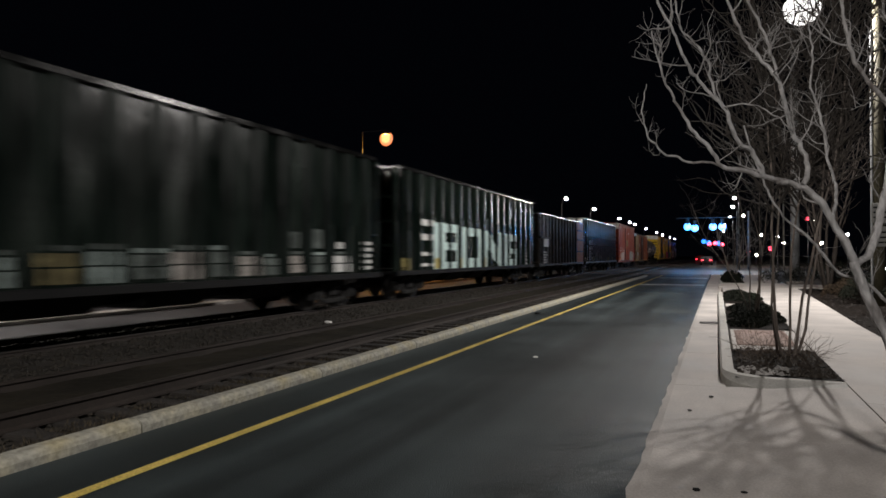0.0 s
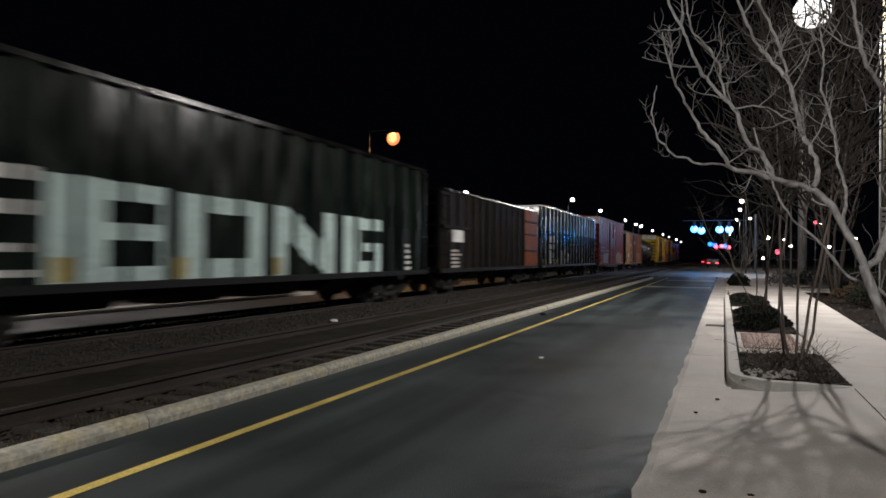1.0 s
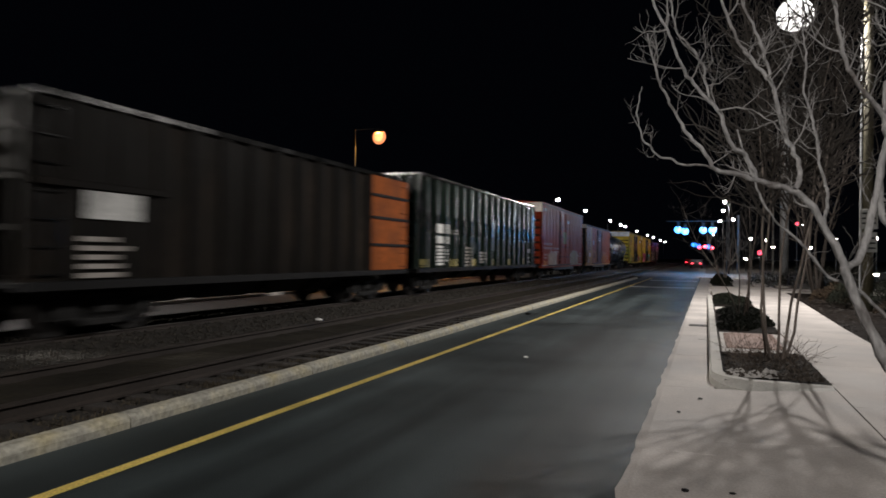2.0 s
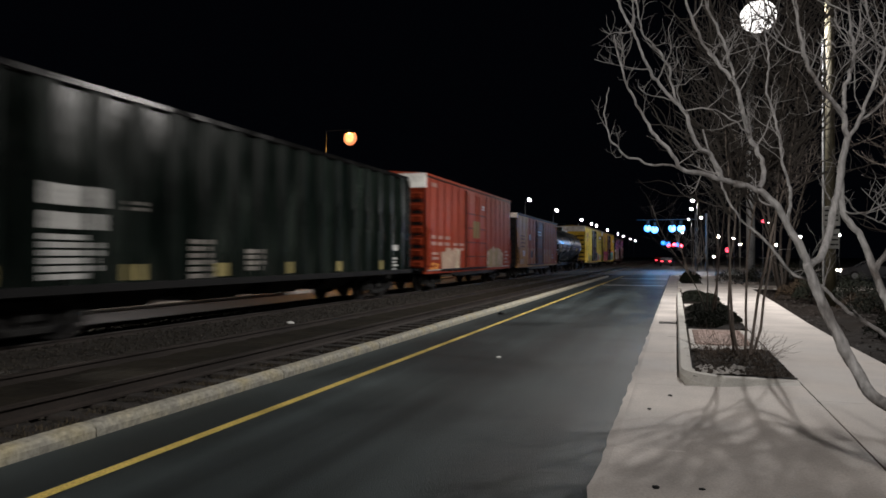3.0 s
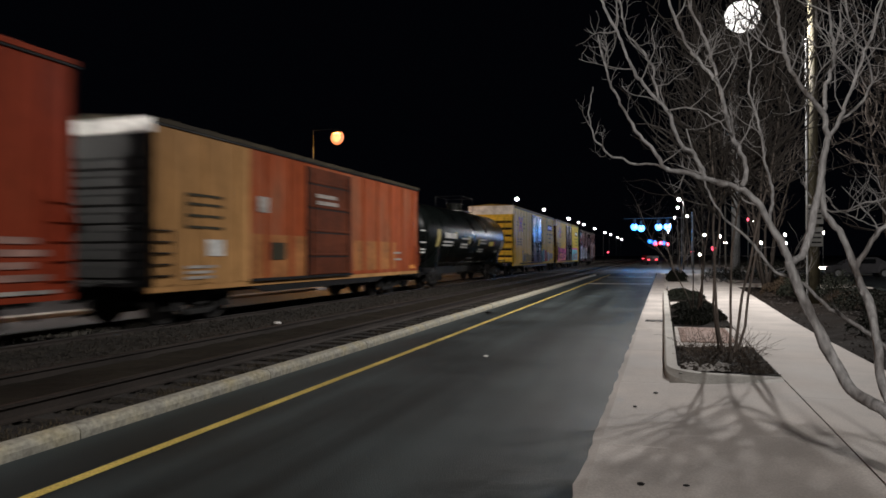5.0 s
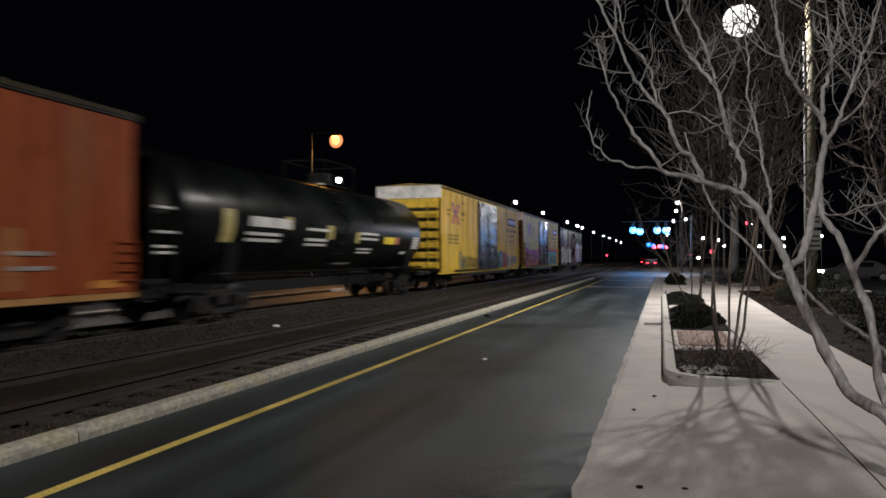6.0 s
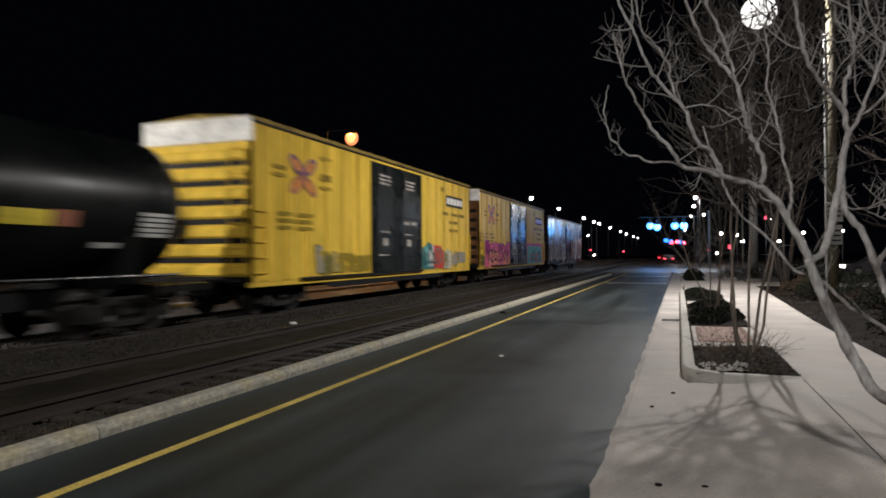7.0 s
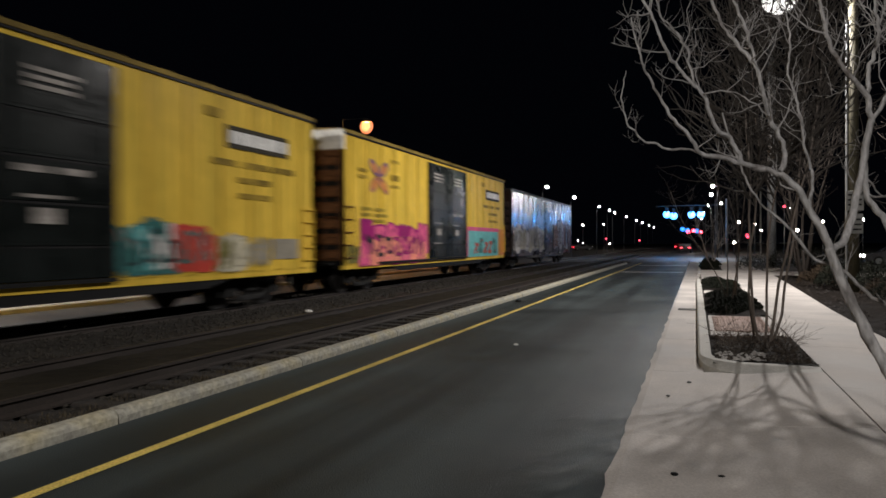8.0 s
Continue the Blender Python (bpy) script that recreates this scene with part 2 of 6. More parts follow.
# gutter, apron, walk
gutter = thing("gutter", pose(0, 0, 0), "pale concrete gutter beside the road, ragged at the asphalt", "gutter", "", "structure")
for i in range(22):
    y = -6.0 + i * 3.0
    lip = [(-0.52 + 0.006 * y / 3 + 0.02 * noise.noise((0, y * 2.0, 5)), -0.15), (0.08 + 0.003 * y, -0.15), (0.08 + 0.003 * y, 0.012), (-0.52 + 0.006 * y / 3, 0.006)]
    part("gutter_slab", prism(bmesh.new(), lip, y + 0.006, y + 2.994), CONCRETE, gutter)
ragged = bmesh.new()
rnd = random.Random(8)
ys = [-5 + 0.22 * i for i in range(240)]
a = [ragged.verts.new((-0.49 + 0.0022 * y, y, 0.0165)) for y in ys]
b = [ragged.verts.new((-0.555 + 0.0022 * y - 0.035 * noise.noise((y * 2.1, 3, 1)) - rnd.uniform(0, 0.02), y, 0.003)) for y in ys]
for i in range(len(ys) - 1):
    ragged.faces.new((a[i], a[i + 1], b[i + 1], b[i]))
part("ragged_edge", ragged, CONCRETE, gutter)

pavement = thing("pavement", pose(0, 0, 0), "pale concrete pavement in large jointed slabs", "pavement", "", "structure")
for y0, y1 in ((-7, -3.2), (-3.2, 0.0), (0.0, 3.2), (3.2, 6.4), (6.4, 9.0)):
    part("slab", prism(bmesh.new(), [(0.085, -0.15), (1.394, -0.15), (1.394, 0.115), (0.085, 0.014)], y0 + 0.004, y1 - 0.004), CONCRETE, pavement)
EDGE = ((-7, 2.75), (9.5, 2.75), (15.5, 2.75), (24.5, 3.05), (33.5, 3.3))


def edge_at(y):
    for (ya, xa), (yb, xb) in zip(EDGE, EDGE[1:]):
        if y <= yb:
            return xa + (xb - xa) * (y - ya) / (yb - ya)
    return EDGE[-1][1]


for i in range(14):
    y0, y1 = -7 + i * 3.0, -4 + i * 3.0
    bm = bmesh.new()
    q = [bm.verts.new(c) for c in ((1.406, y0 + 0.004, 0.118), (edge_at(y0), y0 + 0.004, 0.118), (edge_at(y1), y1 - 0.004, 0.118), (1.406, y1 - 0.004, 0.118))]
    f = bm.faces.new(q)
    g = bmesh.ops.extrude_face_region(bm, geom=[f])
    bmesh.ops.translate(bm, verts=[v for v in g["geom"] if isinstance(v, bmesh.types.BMVert)], vec=(0, 0, -0.25))
    bmesh.ops.recalc_face_normals(bm, faces=bm.faces)
    part("slab", bm, CONCRETE, pavement)
part("slab", boxes((0.1, 9.0, 35.02, 38.4, -0.15, 0.116), bevel=0.01), CONCRETE, pavement)
for y0 in (38.41, 41.42, 44.43, 47.44, 50.45, 53.46):
    part("slab", boxes((1.406, 3.3, y0, y0 + 3.0, -0.15, 0.116), bevel=0.01), CONCRETE, pavement)
part("slab", boxes((0.25, 1.394, 21.65, 22.85, -0.15, 0.112), bevel=0.01), CONCRETE, pavement)
part("slab", boxes((0.25, 1.394, 29.25, 34.98, -0.15, 0.112), bevel=0.01), CONCRETE, pavement)
part("slab", boxes((0.25, 1.394, 11.87, 15.05, -0.15, 0.112), bevel=0.01), CONCRETE, pavement)
PAVER = mat("red brick paver", (0.46, 0.32, 0.27), 0.85, scale=30, grain=0.3, big=0.3, big_scale=2, per_piece=0.2)
paver = part("paver", boxes((-0.098, 0.098, -0.048, 0.048, -0.05, 0.02), bevel=0.006), PAVER, pavement)
paver.matrix_basis = pose(0.42, 12.5, 0.11)
for i in range(4):
    for j in range(24):
        if i or j:
            more(paver, pose(0.42 + 0.2 * i + (0.1 if j % 2 else 0), 12.5 + 0.1 * j, 0.11 + 0.002 * ((i * 7 + j * 3) % 3)))

DRAIN = mat("dark cast iron", (0.02, 0.02, 0.021), 0.6, metal=0.4, scale=20, grain=0.3)
grate = thing("drain_grate", pose(-0.1, 17.3, 0.012), "dark iron drain slot across the gutter", "drain", "", "structure")
for k in range(2):
    part("grate_rim", boxes((-0.27, 0.14, -0.17 + 0.3 * k, -0.13 + 0.3 * k, -0.02, 0.012)), DRAIN, grate)
for k in range(9):
    part("grate_bar", boxes((-0.27 + 0.048 * k, -0.245 + 0.048 * k, -0.13, 0.13, -0.02, 0.009)), DRAIN, grate)

# planting beds with their kerbs
def bed(x0, x1, y0, y1, label):
    t = thing("planting_bed", pose(0, 0, 0), label, "planting bed", "planting beds", "structure")
    part("soil", sheet(bmesh.new(), x0, x1, y0, y1, 0.125, step=0.09, rough=0.045), MULCH, t, "dark bark mulch")
    return t


def rounded_kerb(x0, x1, y0, y1, r, width, top, parent):
    """A kerb along the street side of a bed that turns round its front corner and slopes down into the apron."""
    mid = [(x0, y1), (x0, y0 + r)] + [(x0 + r - r * math.cos(k * math.pi / 16), y0 + r - r * math.sin(k * math.pi / 16)) for k in range(1, 8)] + [(x0 + r, y0), (x1, y0)]
    bm = bmesh.new()
    rings = []
    for i, (x, y) in enumerate(mid):
        p, q = mid[max(0, i - 1)], mid[min(len(mid) - 1, i + 1)]
        d = Vector((q[0] - p[0], q[1] - p[1])).normalized()
        nx, ny = -d.y, d.x
        flare = min(1.0, max(0.0, (i - 2) / 6))
        foot = 0.008 + 0.101 * min(1.0, max(0.0, (x - 0.085) / 1.309))
        rings.append([bm.verts.new((x + nx * o, y + ny * o, h)) for o, h in ((-0.16 * flare, -0.15), (-0.16 * flare, foot + (top - 0.03 - foot) * (1 - flare)), (0.025, top - 0.012 * flare), (width, top - 0.012 * flare), (width, -0.15))])
    for a, b in zip(rings, rings[1:]):
        for k in range(4):
            bm.faces.new((a[k], a[k + 1], b[k + 1], b[k]))
    bm.faces.new(rings[0])
    bm.faces.new(rings[-1][::-1])
    bmesh.ops.recalc_face_normals(bm, faces=bm.faces)
    return part("bed_kerb", bm, KERB_PALE, parent)


KERB_PALE = mat("new concrete", (0.52, 0.50, 0.46), 0.8, scale=45, grain=0.15, big=0.2, big_scale=1.2)
front_bed = bed(0.22, 1.39, 9.12, 11.85, "mulched planting bed behind a rounded concrete kerb")
rounded_kerb(0.05, 1.385, 9.0, 29.2, 0.62, 0.16, 0.15, front_bed)
middle_bed = bed(0.24, 1.39, 15.1, 21.6, "mulched planting bed with low evergreen shrubs")
bed(0.24, 1.39, 22.9, 29.15, "mulched planting bed with low evergreen shrubs")
rounded_kerb(0.12, 1.40, 39.0, 52, 0.4, 0.16, 0.145, bed(0.3, 1.39, 39.2, 52, "mulched planting bed past the crossing walk"))
back_bed = thing("planting_bed", pose(0, 0, 0), "wide dark mulched bed along the walk", "planting bed", "planting beds", "structure")
bm = sheet(bmesh.new(), 2.2, 9.0, -7, 34.9, 0.06, step=0.22, rough=0.06)
part("soil", bm, MULCH, back_bed, "dark bark mulch")
stones("mulch_chips", 1800, 2.8, 7.5, 4, 30, 0.07, 0.05, mat("bark chips", (0.022, 0.016, 0.012), 0.9, scale=15), "loose bark chips and fallen leaves on the bed", 6)
stones("bed_chips", 900, 0.26, 1.36, 9.3, 11.75, 0.14, 0.045, mat("leaf litter", (0.04, 0.030, 0.022), 0.9, scale=15), "bark chips and leaf litter in the bed", 7)
stones("white_stones", 70, 0.3, 0.85, 9.3, 9.85, 0.14, 0.06, mat("white stone", (0.42, 0.40, 0.38), 0.8, scale=15), "a few white stones at the bed's corner", 9)
pit = tagged(part("tree_pit", sheet(bmesh.new(), 1.62, 2.3, 4.4, 5.7, 0.135, step=0.09, rough=0.02), MULCH), "mulched square pit at the foot of the tree", "tree pit", "", "structure")
# ---- the freight train ----
HOPPER_GREEN = mat("faded dark green paint", (0.0070, 0.0122, 0.0098), 0.18, scale=3.5, grain=0.35, big=0.6, big_scale=1.1, bump=0.6, tint=(0.012, 0.0185, 0.0145), streak=(0.4, 3.0, 3.0, 0.2), spec=0.38, stretch=(1, 1, 0.4))
HOPPER_RIB = mat("worn green paint on ribs", (0.0095, 0.0160, 0.0128), 0.32, scale=3.5, grain=0.4, big=0.6, big_scale=1.3, bump=0.6, tint=(0.019, 0.027, 0.022), streak=(0.4, 3.0, 3.0, 0.3), spec=0.07, stretch=(1, 1, 0.4))
CHORD = mat("scuffed grey steel", (0.023, 0.023, 0.023), 0.19, metal=0.6, scale=12, grain=0.35, big=0.4, big_scale=1.5)
GONDOLA = mat("rusty brown steel", (0.0105, 0.0090, 0.0076), 0.6, scale=10, grain=0.4, big=0.5, big_scale=1.0, tint=(0.018, 0.014, 0.011), stretch=(1, 1, 0.4), spec=0.05)
ORANGE = mat("orange paint", (0.24, 0.068, 0.018), 0.55, scale=9, grain=0.3, big=0.4, big_scale=1.4, spec=0.05)
RED = mat("faded red paint", (0.32, 0.047, 0.019), 0.5, scale=8, grain=0.2, big=0.3, big_scale=0.8, tint=(0.23, 0.045, 0.02), streak=(0.25, 4.0, 4.0, 0.22), stretch=(1, 1, 0.4), spec=0.035)
RUSSET = mat("russet paint", (0.36, 0.080, 0.028), 0.55, scale=8, grain=0.2, big=0.35, big_scale=0.9, tint=(0.22, 0.085, 0.045), streak=(0.25, 4.0, 4.0, 0.22), stretch=(1, 1, 0.4), spec=0.035)
TAN = mat("tan paint", (0.47, 0.255, 0.10), 0.55, scale=8, grain=0.2, big=0.3, big_scale=0.9, stretch=(1, 1, 0.4), spec=0.035)
YELLOW = mat("railway yellow paint", (0.86, 0.575, 0.075), 0.48, scale=8, grain=0.15, big=0.22, big_scale=0.9, tint=(0.62, 0.43, 0.06), streak=(0.22, 5.0, 5.0, 0.25), stretch=(1, 1, 0.35), spec=0.045)
BROWN_DOOR = mat("dark brown door paint", (0.11, 0.034, 0.018), 0.55, scale=8, grain=0.25, big=0.4, big_scale=1.2, spec=0.035)
GREY_CAR = mat("weathered mauve grey paint", (0.030, 0.018, 0.016), 0.3, scale=8, grain=0.3, big=0.4, big_scale=0.9, tint=(0.06, 0.045, 0.04), stretch=(1, 1, 0.4), spec=0.25)
RUST_END = mat("rusty brown end", (0.16, 0.075, 0.035), 0.75, scale=9, grain=0.4, big=0.5, big_scale=1.4, spec=0.06)
ROOF = mat("grimy roof steel", (0.055, 0.045, 0.030), 0.7, scale=9, grain=0.4, big=0.5, big_scale=1.0, spec=0.08)
ROOF_YELLOW = mat("grimy yellow roof paint", (0.30, 0.21, 0.055), 0.65, scale=9, grain=0.4, big=0.5, big_scale=1.0, spec=0.06)
TAN_FADED = mat("faded tan paint", (0.36, 0.15, 0.055), 0.55, scale=8, grain=0.25, big=0.4, big_scale=1.5, spec=0.06)
DOOR_BLACK = mat("black green door paint", (0.009, 0.0118, 0.0113), 0.27, scale=9, grain=0.3, big=0.4, big_scale=0.9, spec=0.09)
WHITE_END = mat("white painted end", (0.85, 0.84, 0.81), 0.55, scale=10, grain=0.2, big=0.3, big_scale=1.5, spec=0.06)
TANK_BLACK = mat("dull black tank paint", (0.006, 0.008, 0.0073), 0.32, scale=6, grain=0.3, big=0.4, big_scale=0.7, bump=0.05, spec=0.12)
TRUCK = mat("grimy cast steel", (0.0065, 0.0058, 0.005), 0.8, metal=0.1, scale=18, grain=0.5, big=0.4, big_scale=3)
TREAD = mat("worn wheel steel", (0.018, 0.016, 0.015), 0.6, metal=0.2, scale=18, grain=0.3)
PALE = mat("pale spray paint", (0.54, 0.68, 0.66), 0.6, scale=10, grain=0.2, big=0.25, big_scale=1.2, spec=0.06)
WORN_PALE = mat("worn pale spray paint", (0.30, 0.36, 0.34), 0.6, scale=7, grain=0.4, big=0.6, big_scale=2.5, spec=0.06)
STENCIL = mat("white stencil", (0.66, 0.66, 0.64), 0.6, scale=14, grain=0.3, big=0.3, big_scale=2, spec=0.06)
DULL_STENCIL = mat("worn white stencil", (0.40, 0.37, 0.34), 0.6, scale=14, grain=0.4, big=0.5, big_scale=2, spec=0.06)
PINK_STENCIL = mat("worn pinkish stencil", (0.42, 0.25, 0.21), 0.6, scale=14, grain=0.4, big=0.5, big_scale=2, spec=0.06)
FADED_STENCIL = mat("faded brown stencil", (0.34, 0.23, 0.035), 0.6, scale=9, grain=0.4, big=0.5, big_scale=2, spec=0.06)
DARK_STENCIL = mat("dark stencil", (0.05, 0.045, 0.03), 0.6, scale=14, grain=0.3, spec=0.06)
TAPE = mat("dull yellow tape", (0.42, 0.35, 0.13), 0.5, scale=14, grain=0.25)
BRIGHT_TAPE = mat("yellow placard", (0.75, 0.6, 0.06), 0.5, scale=14, grain=0.2)
SPRAY = {n: mat(n + " spray paint", c, 0.5, scale=9, grain=0.2, big=0.2, big_scale=2, spec=0.045) for n, c in (
    ("pink", (0.72, 0.12, 0.26)), ("magenta", (0.33, 0.02, 0.15)), ("salmon", (0.85, 0.29, 0.21)), ("purple", (0.23, 0.12, 0.17)), ("aqua", (0.16, 0.50, 0.50)), ("red", (0.55, 0.07, 0.05)), ("teal", (0.05, 0.17, 0.16)), ("ochre", (0.42, 0.32, 0.10)),
    ("khaki", (0.30, 0.235, 0.13)), ("beige", (0.46, 0.33, 0.25)), ("cream", (0.60, 0.55, 0.40)), ("grey", (0.33, 0.30, 0.24)), ("black", (0.03, 0.03, 0.035)), ("orange", (0.70, 0.28, 0.07)), ("green", (0.19, 0.17, 0.05)), ("rose", (0.40, 0.17, 0.11)), ("olive", (0.30, 0.22, 0.03)), ("white", (0.80, 0.77, 0.74)), ("blue", (0.10, 0.25, 0.50)))}
WHEELS, CARS = [], []


def at(ob, x, y, z):
    ob.location = (x, y, z)
    return ob


def running_gear(car, length, inset=2.0):
    """Two trucks with side frames, springs and wheelsets; couplers and hoses at both ends."""
    for yc in (inset, length - inset):
        for s in (-1, 1):
            bm = bmesh.new()
            prism(bm, [(-0.09, -0.16), (0.09, -0.16), (0.09, 0.16), (-0.09, 0.16)], -1.15, -0.55)
            prism(bm, [(-0.09, -0.16), (0.09, -0.16), (0.09, 0.16), (-0.09, 0.16)], 0.55, 1.15)
            box(bm, -0.07, 0.07, -0.62, 0.62, 0.12, 0.28, bevel=0.02)
            box(bm, -0.07, 0.07, -0.45, 0.45, -0.30, -0.17, bevel=0.02)
            rod(bm, (0, -0.45, -0.23), (0, -0.75, 0.0), 0.07)
            rod(bm, (0, 0.45, -0.23), (0, 0.75, 0.0), 0.07)
            for k in (-0.2, 0.0, 0.2):
                rod(bm, (0, k, -0.18), (0, k, 0.12), 0.075, sides=8)
            for k in (-0.875, 0.875):
                rod(bm, (0.10 * s, k, 0.0), (0.17 * s, k, 0.0), 0.11, sides=10)
            at(part("side_frame", bm, TRUCK, car), s * 1.02, yc, RAIL_Z + 0.47)
        bm = boxes((-1.15, 1.15, -0.22, 0.22, -0.12, 0.16), bevel=0.03)
        rod(bm, (0, 0, 0.1), (0, 0, 0.36), 0.3, sides=12)
        at(part("bolster", bm, TRUCK, car), 0, yc, RAIL_Z + 0.5)
        for k in (-0.875, 0.875):
            bm = bmesh.new()
            rod(bm, (-1.1, 0, 0), (1.1, 0, 0), 0.075, sides=8)
            ws = at(part("wheelset", bm, TRUCK, car), 0, yc + k, RAIL_Z + 0.46)
            for s in (-1, 1):
                bm = bmesh.new()
                rod(bm, (s * 0.70, 0, 0), (s * 0.83, 0, 0), 0.46, 0.45, sides=24)
                rod(bm, (s * 0.68, 0, 0), (s * 0.70, 0, 0), 0.485, sides=24)
                rod(bm, (s * 0.83, 0, 0), (s * 0.845, 0, 0), 0.40, 0.36, sides=24)
                rod(bm, (s * 0.84, 0, 0), (s * 0.90, 0, 0), 0.14, sides=12)
                for a in range(3):
                    c, d = 0.27 * math.cos(a * 2.094), 0.27 * math.sin(a * 2.094)
                    rod(bm, (s * 0.84, c, d), (s * 0.855, c, d), 0.05, sides=8)
                part("wheel", bm, TREAD, ws)
            WHEELS.append((ws, yc + k))
    for y, s in ((0, -1), (length, 1)):
        bm = boxes((-0.11, 0.11, min(y - s * 0.5, y + s * 0.28), max(y - s * 0.5, y + s * 0.28), 0.72, 0.95), bevel=0.03)
        box(bm, -0.17, 0.17, min(y + s * 0.26, y + s * 0.52), max(y + s * 0.26, y + s * 0.52), 0.66, 1.0, bevel=0.05)
        part("coupler", bm, TRUCK, car)
        bm = bmesh.new()
        rod(bm, (0.35, y, 0.75), (0.32, y + s * 0.2, 0.45), 0.03)
        rod(bm, (0.32, y + s * 0.2, 0.45), (0.2, y + s * 0.45, 0.4), 0.03)
        part("brake_hose", bm, BLACK, car)
    part("centre_sill", boxes((-0.2, 0.2, 0, length, 0.66, 1.02)), BLACK, car)


def ladder(car, x, y, z0, z1, across, material, n=7):
    """Rungs on a corner, running along x or y."""
    bm = bmesh.new()
    for i in range(n):
        z = z0 + (z1 - z0) * i / (n - 1)
        if across == "y":
            rod(bm, (x, y, z), (x, y + 0.45, z), 0.018, sides=6)
            for k in (0, 0.45):
                rod(bm, (x - 0.06, y + k, z), (x, y + k, z), 0.015, sides=5)
        else:
            rod(bm, (x, y, z), (x + 0.45, y, z), 0.018, sides=6)
    for k in (0, 0.45):
        if across == "y":
            rod(bm, (x, y + k, z0 - 0.05), (x, y + k, z1 + 0.05), 0.016, sides=5)
        else:
            rod(bm, (x + k, y, z0 - 0.05), (x + k, y, z1 + 0.05), 0.016, sides=5)
    return part("ladder", bm, material, car)


def painted(name, quads, material, car, x=1.604, ribs=(), depth=0.0, label=""):
    """Paint on a car's side: each row is y0, y1, then the lower and upper height at y0 and at y1. It follows the ribs."""
    if len(quads) > 1 and name in ("stencil_bar", "sign_bar", "sprayed_patch", "painted_block"):
        return [painted(name, [q], material, car, x, ribs, depth, label) for q in quads]
    bm = bmesh.new()
    for y0, y1, a0, a1, b0, b1 in quads:
        cuts = sorted({y0, y1, *[c for r in ribs for c in r if y0 < c < y1]})
        for p, q in zip(cuts, cuts[1:]):
            m = (p + q) / 2
            xx = x + (depth if any(r[0] < m < r[1] for r in ribs) else 0)
            f, g = (p - y0) / (y1 - y0), (q - y0) / (y1 - y0)
            bm.faces.new([bm.verts.new(c) for c in ((xx, p, a0 + (b0 - a0) * f), (xx, q, a0 + (b0 - a0) * g), (xx, q, a1 + (b1 - a1) * g), (xx, p, a1 + (b1 - a1) * f))])
    return part(name, bm, material, car, label)


def rect(y0, y1, z0, z1):
    return (y0, y1, z0, z1, z0, z1)


def text_bars(y0, y1, z0, z1, rows, seed, gap=0.45, words=2):
    """Unreadable lines of small writing, as plain bars."""
    rnd = random.Random(seed)
    out = []
    h = (z1 - z0) / rows
    for i in range(rows):
        w = (y1 - y0) / words
        for k in range(words):
            a = y0 + k * w
            out.append(rect(a, a + w * rnd.uniform(0.65, 0.95), z0 + i * h, z0 + i * h + h * (1 - gap)))
    return out


